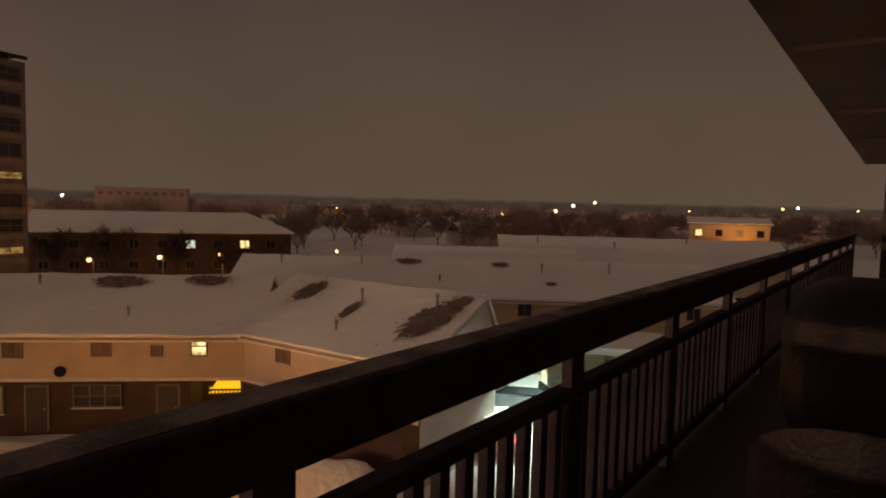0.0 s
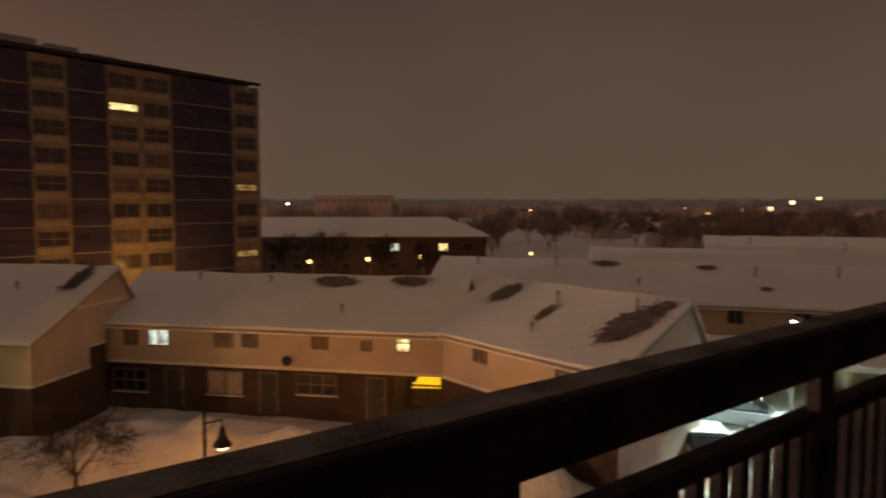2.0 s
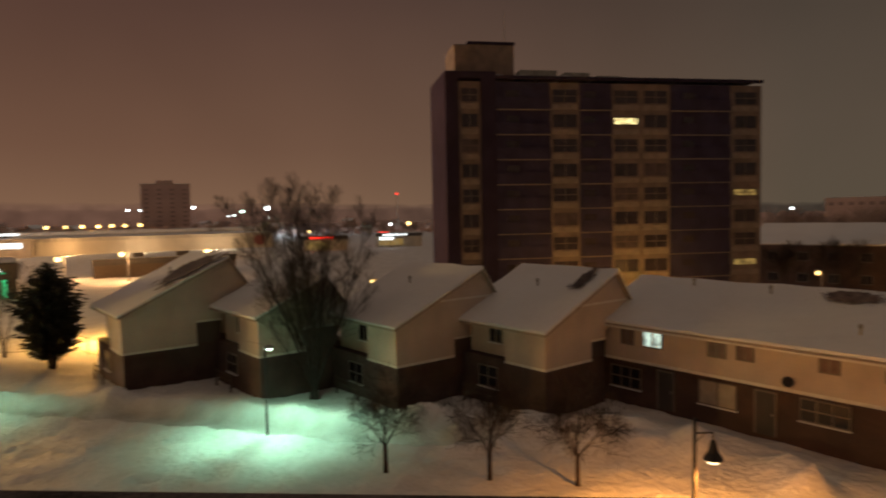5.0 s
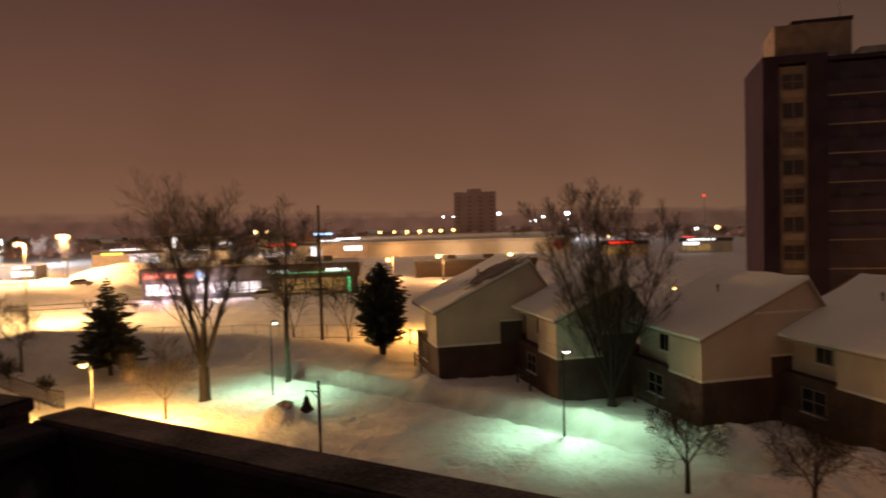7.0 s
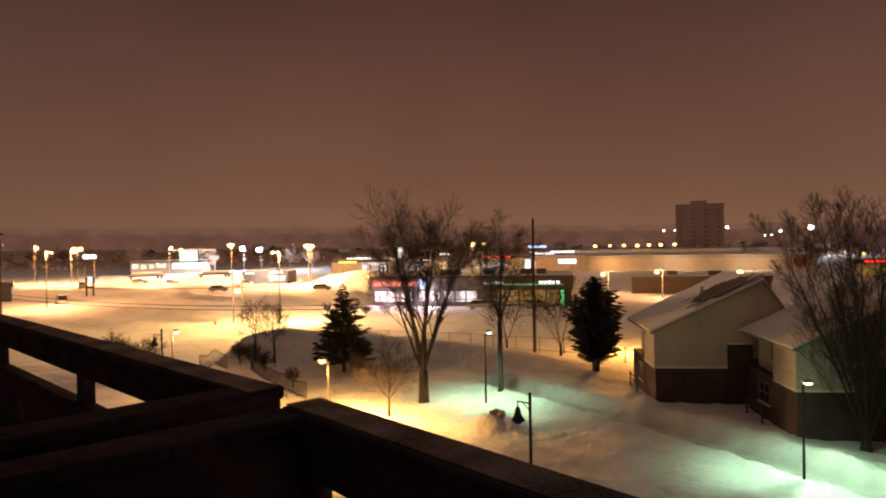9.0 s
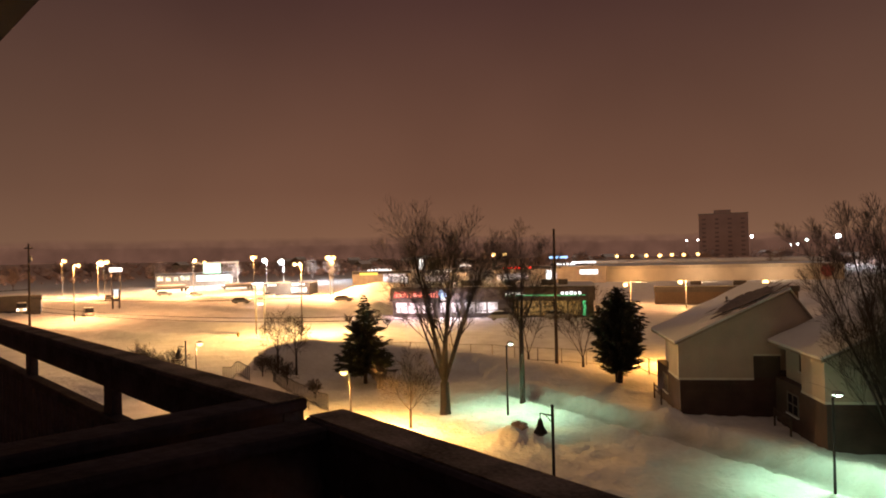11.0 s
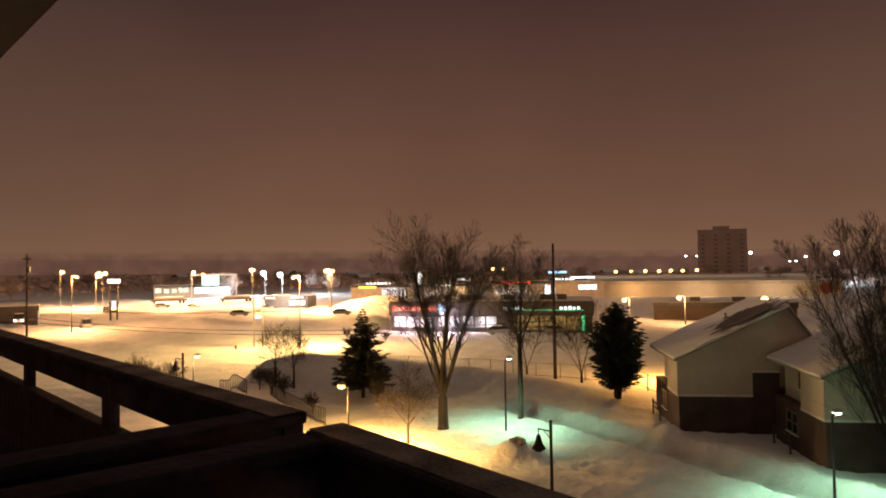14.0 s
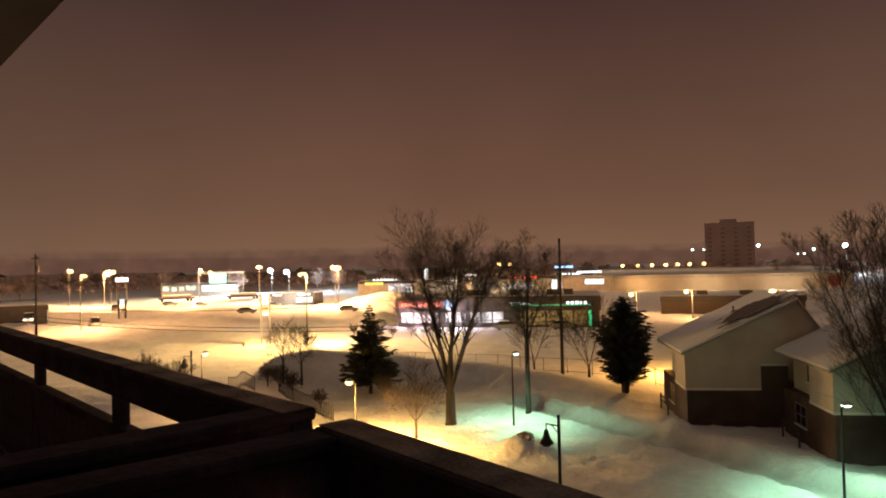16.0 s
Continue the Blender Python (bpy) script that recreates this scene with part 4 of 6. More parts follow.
def spruce(x, y, height, width, label, seed, clear=0.1, stems=1):
    rnd = random.Random(seed)
    z0 = ground_z(x, y)
    t = thing("spruce_tree", Matrix.Translation((x, y, z0)), label, "tree", "conifers")
    bm = bmesh.new()
    for i in range(stems):
        a = i * 2.4
        off = 0.0 if stems == 1 else 0.35
        tube(bm, (off * 0.3 * math.cos(a), off * 0.3 * math.sin(a), -0.3), (off * math.cos(a) * 2, off * math.sin(a) * 2, height * (0.95 if stems == 1 else 0.6)), 0.20 if stems == 1 else 0.16, 0.02, 8, caps=False)
    part("trunk", bm, BARK, t)
    bm = bmesh.new()
    tiers = 30 if stems == 1 else 52
    for i in range(tiers):
        f = i / (tiers - 1)
        z0b = height * lerp(clear + 0.06, 0.985, f)
        taper = (1 - f) ** 0.85 if stems == 1 else (0.62 + 1.5 * f if f < 0.25 else (1 - ((f - 0.25) / 0.75) ** 1.6)) + 0.04
        reach = width * taper * (1.0 if f > 0.06 else 0.85) + 0.10
        n = int(lerp(17, 5, f))
        for j in range(n):
            a = 2 * math.pi * (j + rnd.random()) / n
            z = z0b + rnd.uniform(-0.5, 0.5) * height * (0.05 if stems == 1 else 0.16) * (1 - f)
            L = reach * rnd.uniform(0.6, 1.12) * (1 + (0.5 if stems == 1 else 0.4) * noise.noise(Vector((math.cos(a) * 1.3, math.sin(a) * 1.3, f * 6 + seed))) + (0.35 if stems == 1 else 0.3) * noise.noise(Vector((math.cos(a) * 3, math.sin(a) * 3, f * 14 + seed))))
            droop = rnd.uniform(0.05, 0.45) * (1 - 0.7 * f) if stems == 1 else rnd.uniform(-0.75, 0.3)
            out = Vector((math.cos(a), math.sin(a), 0))
            side = Vector((-math.sin(a), math.cos(a), 0))
            p0 = Vector((0, 0, z))
            m = max(3, int(L / 0.22))
            for s in range(m):
                k0 = (s + 0.25) / m
                c = p0 + out * (L * k0) + Vector((0, 0, -droop * L * k0 + 0.30 * L * k0 * k0))
                w = (0.42 * (1 - k0) + 0.16) * min(1.0, reach)
                hang = [bm.verts.new(q) for q in (c + side * 0.07, c - side * 0.07, c + out * rnd.uniform(0.05, 0.25) + side * rnd.uniform(-0.1, 0.1) - Vector((0, 0, rnd.uniform(0.18, 0.42) * min(1.0, reach))))]
                bm.faces.new(hang)
                for sg in (-1, 1):
                    tip = c + out * (0.40 + 0.15 * rnd.random()) * min(1.0, L) + side * sg * w * rnd.uniform(0.7, 1.3) + Vector((0, 0, rnd.uniform(-0.16, 0.02)))
                    vs = [bm.verts.new(q) for q in (c + Vector((0, 0, 0.05)), c + out * 0.16 + side * sg * 0.03, tip, c - Vector((0, 0, 0.09)) + side * sg * w * 0.4)]
                    bm.faces.new((vs[0], vs[1], vs[2]))
                    bm.faces.new((vs[0], vs[2], vs[3]))
    part("crown", bm, NEEDLES, t, "dark drooping needle boughs")
    return t


def fine_tree(x, y, height, r, label, seed, fork=0.2, stems=((0, 0.2),), kids=(9, 7, 6, 4), low=0.25, tilt=(24, 46), lift=0.25, ratio=0.52, rmin=0.007, name="bare_tree", group="bare trees", wander=0.05, bark=None):
    """A leafless tree: stems (compass angle, lean) from the fork, straight limbs and dense fine twigs that bend up."""
    rnd = random.Random(seed)
    t = thing(name, Matrix.Translation((x, y, ground_z(x, y))), label, "tree", group)
    wood, twigs = ([], []), ([], [])

    def run(mesh, nodes, k):
        V, F = mesh
        base = len(V)
        for i, (p, rr, d) in enumerate(nodes):
            u = d.orthogonal().normalized()
            w = d.cross(u)
            for j in range(k):
                a = 2 * math.pi * j / k
                V.append(p + u * (rr * math.cos(a)) + w * (rr * math.sin(a)))
        for i in range(len(nodes) - 1):
            for j in range(k):
                q = (j + 1) % k
                F.append((base + i * k + j, base + i * k + q, base + (i + 1) * k + q, base + (i + 1) * k + j))

    def sprout(p, d, length, r0, level):
        n = (7, 5, 3, 2, 1)[min(level, 4)]
        nodes = [(p, r0, d)]
        for i in range(n):
            d = (d + Vector((rnd.gauss(0, 1), rnd.gauss(0, 1), rnd.gauss(0, 0.6))) * wander + Vector((0, 0, lift * (0.16 if level else 0.05)))).normalized()
            p = p + d * (length / n)
            nodes.append((p, max(rmin, r0 * (1 - (i + 1) / n) ** 0.8), d))
        run(wood if level < 2 else twigs, nodes, (8, 6, 4, 3, 3)[min(level, 4)])
        if level >= len(kids):
            return
        m = kids[level]
        turn = rnd.uniform(0, 6.28)
        start = low if level == 0 else 0.2
        for i in range(m):
            k = start + (0.98 - start) * (i + rnd.random()) / m
            j = min(n - 1, int(k * n))
            q = nodes[j][0].lerp(nodes[j + 1][0], k * n - j)
            dd = nodes[j + 1][2]
            turn += 2.4 + rnd.uniform(-0.5, 0.5)
            u = dd.orthogonal().normalized()
            side = u * math.cos(turn) + dd.cross(u) * math.sin(turn)
            a = radians(rnd.uniform(*tilt))
            nd = (dd * math.cos(a) + side * math.sin(a) + Vector((0, 0, lift * 0.5))).normalized()
            sprout(q, nd, length * (ratio if level == 0 else ratio * 1.25 if level == 1 else 0.85) * rnd.uniform(0.7, 1.15) * (1.25 - 0.6 * k), max(rmin, nodes[j][1] * (0.42 if level == 0 else 0.5)), level + 1)

    top = height * fork
    up = Vector((0, 0, 1))
    run(wood, [(Vector((0, 0, -0.3)), r * 1.35, up), (Vector((0, 0, 0.25)), r * 1.02, up), (Vector((0, 0, max(0.3, top))), r * 0.85, up)], 10)
    for ang, lean in stems:
        d = Vector((math.cos(radians(ang)) * lean, math.sin(radians(ang)) * lean, 1)).normalized()
        length = (height - top) * rnd.uniform(0.86, 0.98) * (1 - 0.25 * lean)
        sprout(Vector((0, 0, max(0.25, top - 0.1))) + d * (r * 0.3), d, length, r * max(0.3, 0.64 - 0.75 * lean), 0)
    for nm, (V, F), lab in (("trunk", wood, ""), ("crown", twigs, "many thin leafless twigs")):
        me = bpy.data.meshes.new(nm)
        me.from_pydata(V, [], F)
        me.polygons.foreach_set("use_smooth", [True] * len(me.polygons))
        me.materials.append(bark or BARK)
        ob = new(nm, me)
        ob.parent = t
        if lab:
            ob["label"] = lab
    return t


fine_tree(-11.1, 43.8, 13.2, 0.36, "tall bare tree with two upright stems in the snow", 11, 0.165, ((195, 0.07), (10, 0.12), (270, 0.10), (190, 0.5), (330, 0.36), (150, 0.36), (20, 0.42)), (10, 7, 4, 3), 0.22, (18, 42), 0.26, 0.40, 0.0068)
fine_tree(13.9, 37.4, 13.6, 0.26, "tall bare tree in front of the town houses", 13, 0.04, ((160, 0.14), (-20, 0.16), (60, 0.3), (240, 0.34), (320, 0.34), (120, 0.42), (200, 0.4)), (12, 7, 5, 3), 0.05, (16, 38), 0.28, 0.30, 0.0065)
fine_tree(-2.5, 62.5, 7.5, 0.12, "bare roadside tree behind the bank", 20, 0.12, ((0, 0.3), (120, 0.4), (240, 0.4), (180, 0.6)), (7, 6, 5), 0.2, (22, 44), 0.25, 0.42, 0.012)
fine_tree(-8.0, 66.0, 7.0, 0.12, "bare roadside tree behind the bank", 21, 0.12, ((0, 0.4), (130, 0.3), (250, 0.4), (190, 0.7)), (7, 6, 5), 0.2, (22, 44), 0.25, 0.42, 0.012)
for i, (x, y, h) in enumerate(((-42, 52, 2.9), (-39.6, 53.4, 2.6), (-44.0, 54, 2.5), (-41.2, 52.6, 2.2), (-30.0, 52.6, 1.7), (-28.6, 52.2, 1.9), (-27.0, 51.4, 1.6), (-22.6, 47.6, 1.2), (-18.8, 51.8, 1.4))):
    fine_tree(x, y, h, 0.05, "leafless shrub standing in the snow", 40 + i, 0.03, tuple((40 * k + 13 * i, 0.25 + 0.5 * (k % 3) / 2) for k in range(9)), (6, 5, 3), 0.10, (18, 40), 0.1, 0.5, 0.007, "shrub", "shrubs")
for i in range(9):
    fine_tree(-40 + 2.3 * i, 97 + 1.5 * math.sin(i * 1.7), 1.7 + 0.3 * (i % 3), 0.05, "leafless brush before the plaza", 60 + i, 0.03, tuple((60 * k + 17 * i, 0.4 + 0.4 * (k % 3) / 2) for k in range(6)), (7, 5), 0.1, (18, 42), 0.1, 0.5, 0.016, "shrub", "shrubs")
spruce(-20.6, 53.4, 7.7, 2.4, "dark green spruce on the snow bank", 51)
spruce(0.6, 54.6, 7.7, 2.0, "broad dark conifer with several stems", 52, clear=0.10, stems=4)

YARD = tuple((72 * k, 0.55 + 0.25 * (k % 2)) for k in range(5)) + ((20, 0.1),)
fine_tree(12.4, 25.0, 4.0, 0.10, "small bare yard tree with spreading boughs", 15, 0.30, YARD, (7, 6, 4, 2), 0.15, (24, 52), 0.12, 0.50, 0.0055, wander=0.09)
fine_tree(15.4, 21.5, 4.1, 0.10, "small bare yard tree with spreading boughs", 16, 0.30, YARD, (7, 6, 4, 2), 0.15, (24, 52), 0.12, 0.50, 0.0055, wander=0.09)
fine_tree(18.0, 19.1, 4.0, 0.10, "small bare yard tree near the amber lamp", 17, 0.30, YARD, (7, 6, 4, 2), 0.15, (24, 52), 0.12, 0.50, 0.0055, wander=0.09)
fine_tree(-12.4, 39.9, 5.0, 0.09, "small bare tree with wide low twigs", 14, 0.24, ((0, 0.1), (20, 0.8), (100, 0.9), (190, 0.8), (280, 0.9), (330, 1.1), (170, 1.2)), (8, 6, 4), 0.12, (20, 42), 0.10, 0.5, 0.007)
fine_tree(-28.9, 53.4, 5.6, 0.11, "bare tree on the snow bank", 18, 0.35, ((0, 0.1), (130, 0.4), (250, 0.5), (350, 0.6)), (8, 6, 4), 0.10, (26, 52), 0.10, 0.5, 0.008, wander=0.08)
fine_tree(-27.3, 53.8, 5.0, 0.10, "bare tree on the snow bank", 19, 0.35, ((180, 0.1), (110, 0.4), (240, 0.5), (330, 0.6)), (8, 6, 4), 0.10, (26, 52), 0.10, 0.5, 0.008, wander=0.08)
fine_tree(-6.3, 47.9, 12.2, 0.20, "slender bare tree beside the pale green lamp", 12, 0.42, ((0, 0.08), (170, 0.25), (20, 0.4), (260, 0.45), (110, 0.4)), (9, 6, 4, 3), 0.08, (22, 46), 0.2, 0.42, 0.0072)

# snow-capped lump of brush in the yard
bm = bmesh.new()
bmesh.ops.create_icosphere(bm, subdivisions=4, radius=0.48)
for v in bm.verts:
    k = 1 + 0.5 * noise.noise(v.co * 2.6) + 0.3 * noise.noise(v.co * 8)
    v.co = Vector((v.co.x * k, v.co.y * k * 0.8, max(-0.3, v.co.z * k * 0.6)))
brush = part("snow_covered_brush", bm, material("brush_and_snow", (0.46, 0.37, 0.32), 0.9, 0.8, 2.0, 0.8), smooth=True)
brush.location = (-5.3, 39.0, ground_z(-5.3, 39.0) - 0.08)
bm = bmesh.new()
bmesh.ops.create_icosphere(bm, subdivisions=4, radius=0.34)
for v in bm.verts:
    k = 1 + 0.4 * noise.noise(v.co * 3.1 + Vector((4, 0, 0)))
    v.co = Vector((v.co.x * k, v.co.y * k * 0.7, 0.05 + v.co.z * k * 0.6))
part("snow_cap", bm, SNOW, brush, "soft cap of snow", smooth=True)
tagged(brush, "low heap of brush half covered by snow", "brush")


# ---- lamps of the yard ----
def bell_lamp(x, y, height, turn, lit, label):
    z = ground_z(x, y)
    t = thing("yard_lamp", Matrix.Translation((x, y, z)) @ pose(0, 0, 0, 0, 0, turn), label, "lamp post", "bell lamps")
    h = height - z
    bm = bmesh.new()
    tube(bm, (0, 0, -0.2), (0, 0, h), 0.075, 0.06, 10)
    tube(bm, (0, 0, h - 0.02), (0, 0, h + 0.05), 0.085, 0.06, 10)
    part("pole", bm, IRON, t)
    bm = bmesh.new()
    tube(bm, (0, 0, h - 0.42), (0.55, 0, h - 0.34), 0.028, 0.024, 8)
    tube(bm, (0, 0, h - 0.75), (0.30, 0, h - 0.40), 0.016, 0.016, 6)
    tube(bm, (0.53, 0, h - 0.34), (0.53, 0, h - 0.62), 0.02, 0.02, 8)
    part("arm", bm, IRON, t)
    bm = bmesh.new()
    lathe(bm, [(0.03, 0.62), (0.09, 0.55), (0.12, 0.40), (0.17, 0.22), (0.27, 0.08), (0.30, 0.0), (0.27, 0.0), (0.15, 0.2), (0.02, 0.3)], (0.53, 0, h - 1.18), 18)
    part("shade", bm, IRON, t, "black bell shade")
    bm = bmesh.new()
    lathe(bm, [(0.04, -0.17), (0.16, -0.13), (0.24, -0.03), (0.2, 0.04), (0.05, 0.12)], (0.53, 0, h - 1.16), 14)
    part("bulb", bm, BULB_WARM if lit else GLASS, t)
    return t, (x + 0.53 * math.cos(radians(turn)), y + 0.53 * math.sin(radians(turn)), height - 1.46)


bell_lamp(-2.45, 28.1, 4.5, 175, False, "black bell-shaped yard lamp, unlit")
t, at = bell_lamp(17.05, 12.9, 4.5, -55, True, "black bell-shaped yard lamp glowing amber")
light("amber_yard_light", at, 5800, (1.0, 0.35, 0.06), 0.12, True, 172)
bell_lamp(-32.6, 45.4, 4.6, 215, False, "black bell-shaped lamp beside the drive")


def yard_lamp(x, y, top, arm, turn, bulb, watts, color, label, cone=170):
    z = ground_z(x, y)
    t = thing("yard_lamp", Matrix.Translation((x, y, z)) @ pose(0, 0, 0, 0, 0, turn), label, "lamp post", "yard lamps")
    h = top - z
    bm = bmesh.new()
    tube(bm, (0, 0, -0.2), (0, 0, h - 0.1), 0.065, 0.05, 10)
    part("pole", bm, IRON if color is MERCURY else STEEL, t)
    bm = bmesh.new()
    tube(bm, (0, 0, h - 0.12), (arm, 0, h + 0.02), 0.03, 0.03, 8)
    part("arm", bm, IRON, t)
    bm = bmesh.new()
    lathe(bm, [(0.05, 0.16), (0.16, 0.12), (0.26, 0.04), (0.27, 0.0), (0.1, 0.0)], (arm, 0, h), 14)
    part("hood", bm, STEEL, t)
    bm = bmesh.new()
    q, drop = (0.75, 0.45) if color is MERCURY else (1.0, 1.0)
    lathe(bm, [(0.06 * q, -0.26 * drop), (0.18 * q, -0.21 * drop), (0.25 * q, -0.1 * drop), (0.22 * q, -0.01), (0.1 * q, 0.0)], (arm, 0, h), 14)
    part("lens", bm, bulb, t)
    light("yard_light", (x + arm * math.cos(radians(turn)), y + arm * math.sin(radians(turn)), top - 0.34), watts, color, 0.14, True, 142 if color is MERCURY else cone)
    return t


yard_lamp(-6.9, 44.6, 4.8, 0.4, 55, BULB_MERCURY, 1650, MERCURY, "yard lamp with pale green mercury light")
yard_lamp(9.4, 32.1, 4.45, 0.4, 45, BULB_MERCURY, 1650, MERCURY, "yard lamp with pale green mercury light")
yard_lamp(-15.0, 36.4, 4.2, 0.5, 160, BULB_SODIUM, 27000, (1.0, 0.52, 0.12), "yard lamp with bright yellow sodium light")
yard_lamp(-31.6, 45.3, 4.5, 0.3, 20, BULB_WARM, 1000, SODIUM, "yard lamp with warm light beside the drive")


yard_lamp(30.6, -6.4, 6.1, 0.3, 200, BULB_COOL, 7000, (0.68, 1.0, 0.86), "court lamp with pale green light among garages", 118)


# ---- roadside lamps and poles ----
def street_lamp(x, y, top, bulb, label, heads=1, turn=0, r=0.42, name="street_lamp", foot=None):
    z = ground_z(x, y) if foot is None else foot
    t = thing(name, Matrix.Translation((x, y, z)) @ pose(0, 0, 0, 0, 0, turn), label, "street lamp", "street lamps")
    h = top - z
    bm = bmesh.new()
    tube(bm, (0, 0, -0.3), (0, 0, h), 0.12, 0.07, 8)
    part("pole", bm, STEEL, t)
    for i in range(heads):
        s = (1, -1)[i] if heads == 2 else 1
        bm = bmesh.new()
        tube(bm, (0, 0, h - 0.1), (s * 1.0, 0, h + 0.1), 0.05, 0.05, 6)
        part("arm", bm, STEEL, t)
        bm = bmesh.new()
        lathe(bm, [(r * 0.2, 0.2), (r * 0.5, 0.1), (r * 0.6, 0.0), (r * 0.3, 0.0)], (s * 1.0, 0, h + 0.02), 10)
        part("hood", bm, STEEL, t)
        bm = bmesh.new()
        lathe(bm, [(r * 0.35, -1.7 * r), (r * 0.8, -1.45 * r), (r, -0.85 * r), (r * 0.85, -0.25 * r), (r * 0.4, 0.0)], (s * 1.0, 0, h), 10)
        part("lens", bm, bulb, t)
    return t


S = "sodium street lamp glowing amber over the snowy lot"
W = "tall lot lamp with a white light"
LOT = [(-174.5, 179.0, 12.1, BULB_SODIUM, 1, 0.6), (-96.4, 101.5, 10.6, BULB_SODIUM, 1, 0.22), (-153.6, 171.2, 10.9, BULB_SODIUM, 1, 0.7), (-150.4, 170.2, 11.6, BULB_SODIUM, 2, 0.7),
       (-114.6, 163.9, 11.3, BULB_SODIUM, 1, 0.5), (-145.8, 215.3, 10.6, BULB_SODIUM, 2, 0.7), (-110.8, 190.1, 11.9, BULB_SODIUM, 2, 0.5), (-146.3, 261.9, 11.0, BULB_COOL, 1, 1.0),
       (-139.9, 265.4, 10.3, BULB_COOL, 1, 1.1), (-42.2, 85.1, 10.2, BULB_WARM, 1, 0.2), (-73.0, 164.5, 11.3, BULB_SODIUM, 2, 0.55), (-70.6, 161.0, 11.2, BULB_SODIUM, 2, 0.5),
       (-34.1, 197.1, 11.2, BULB_SODIUM, 1, 0.6), (-31.2, 197.5, 11.1, BULB_SODIUM, 1, 0.6)]
for i, (x, y, z, b, n, r) in enumerate(LOT):
    street_lamp(x, y, z, b, W if b is BULB_COOL else S, n, 25 * i, r)
for x, y, z in ((3.4, 350, 7.9), (11.0, 349.8, 7.8), (17.9, 349.5, 8.0), (24.6, 349, 7.9), (30.2, 348.7, 8.1), (35.8, 348.2, 8.0), (42.4, 347.4, 8.2)):
    street_lamp(x, y, z + 1.0, BULB_SODIUM, "sodium lamp in a row along the far road", 1, 0, 0.85)
for x, y, z, b, r in ((4.3, 139.9, 4.4, BULB_SODIUM, 0.5), (13.9, 129.3, 5.3, BULB_SODIUM, 0.45), (42.5, 195.4, 4.0, BULB_SODIUM, 0.8), (101.2, 270.0, 5.0, BULB_SODIUM, 0.5)):
    street_lamp(x, y, z if x != 42.5 else 2.2, b, "sodium lamp by the shopping plaza", 1, 180, r)
for x, y, z, b, r in ((122.8, 401.6, 17.5, BULB_COOL, 1.3), (65.7, 596.4, 19.4, BULB_COOL, 0.78), (74.7, 595.3, 19.2, BULB_COOL, 0.65), (107.0, 590.4, 21.7, BULB_COOL, 0.65), (115.8, 588.7, 21.5, BULB_COOL, 1.2),
                      (119.9, 485.4, 13.0, BULB_COOL, 0.52), (123.5, 484.5, 13.3, BULB_COOL, 0.59), (129.0, 483.1, 16.2, BULB_MERCURY, 0.8), (145.4, 262.4, 7.9, BULB_SODIUM, 1.0), (138.0, 266.0, 7.2, BULB_COOL, 0.5)):
    street_lamp(x, y, z, b, "distant floodlight above the snowy roofs", 1, 90, r)
for x, y, z, b, r in ((493.5, 80.1, 6, BULB_SODIUM, 0.9), (449.9, -8.7, 6, BULB_WARM, 1.2), (450, 2.2, 6, BULB_SODIUM, 0.8), (598.9, -35.7, 7, BULB_WARM, 0.9), (398.4, -35.8, 6, BULB_SODIUM, 0.8),
                      (446.0, -59.5, 7.6, BULB_WARM, 1.1), (394.4, -66.8, 9.1, BULB_WARM, 1.3), (392.5, -77.2, 12.4, BULB_WARM, 1.1), (438.6, -100.5, 14.8, BULB_WARM, 1.0), (197.0, -34.4, 5.0, BULB_SODIUM, 0.35),
                      (374.8, -139.8, 10.4, BULB_SODIUM, 0.5), (444.6, -228.7, 13.4, BULB_SODIUM, 0.8), (528.5, -284.1, 15.0, BULB_MERCURY, 0.9), (423.3, -266.2, 13.0, BULB_SODIUM, 0.6), (259.7, 150.2, 11.0, BULB_COOL, 0.5)):
    street_lamp(x, y, z, b, "distant street lamp among bare woods", 1, 180, r)
for x, y, z, w in ((83.8, 44.7, 3.0, 500), (87.4, 37.3, 3.2, 600), (90.1, 30.2, 3.5, 700)):
    street_lamp(x, y, z, BULB_SODIUM, "low amber lamp in the yard behind the terrace", 1, 180, 0.28)
    light("amber_light", (x - 1.1, y, z - 0.5), w * 0.16, AMBER, 0.3)
street_lamp(44.4, 8.6, 3.4, BULB_SODIUM, "amber lamp in the lane between the terraces", 1, 180, 0.2)
light("amber_light", (43.2, 8.6, 3.0), 300, AMBER, 0.2)
for x, y in TOWER_LAMPS:
    street_lamp(x + 1.1, y, 3.7, BULB_SODIUM, "low amber lamp in the tower's yard", 1, 180, 0.25)
street_lamp(33.4, 67.6, 3.6, BULB_SODIUM, "low amber lamp between the town houses and the tower", 1, 180, 0.22)
light("amber_light", (32.3, 67.6, 3.0), 420, AMBER, 0.2)
mast = thing("radio_mast", pose(196.7, 371.1, ground_z(196.7, 371.1)), "distant thin mast with a red beacon", "mast")
bm = bmesh.new()
tube(bm, (0, 0, -1), (0, 0, 23.5), 0.35, 0.15, 8)
part("pole", bm, STEEL, mast)
bm = bmesh.new()
lathe(bm, [(0.2, 0.0), (0.55, 0.3), (0.55, 0.9), (0.15, 1.3)], (0, 0, 23.5), 10)
part("beacon", bm, SIGN_RED, mast, "glowing red beacon")
street_lamp(116.6, 28.4, 3.2, BULB_MERCURY, "small pale lamp behind the terrace", 1, 180, 0.2)
street_lamp(108.6, 17.3, 2.9, BULB_SODIUM, "small amber lamp behind the terrace", 1, 180, 0.25)

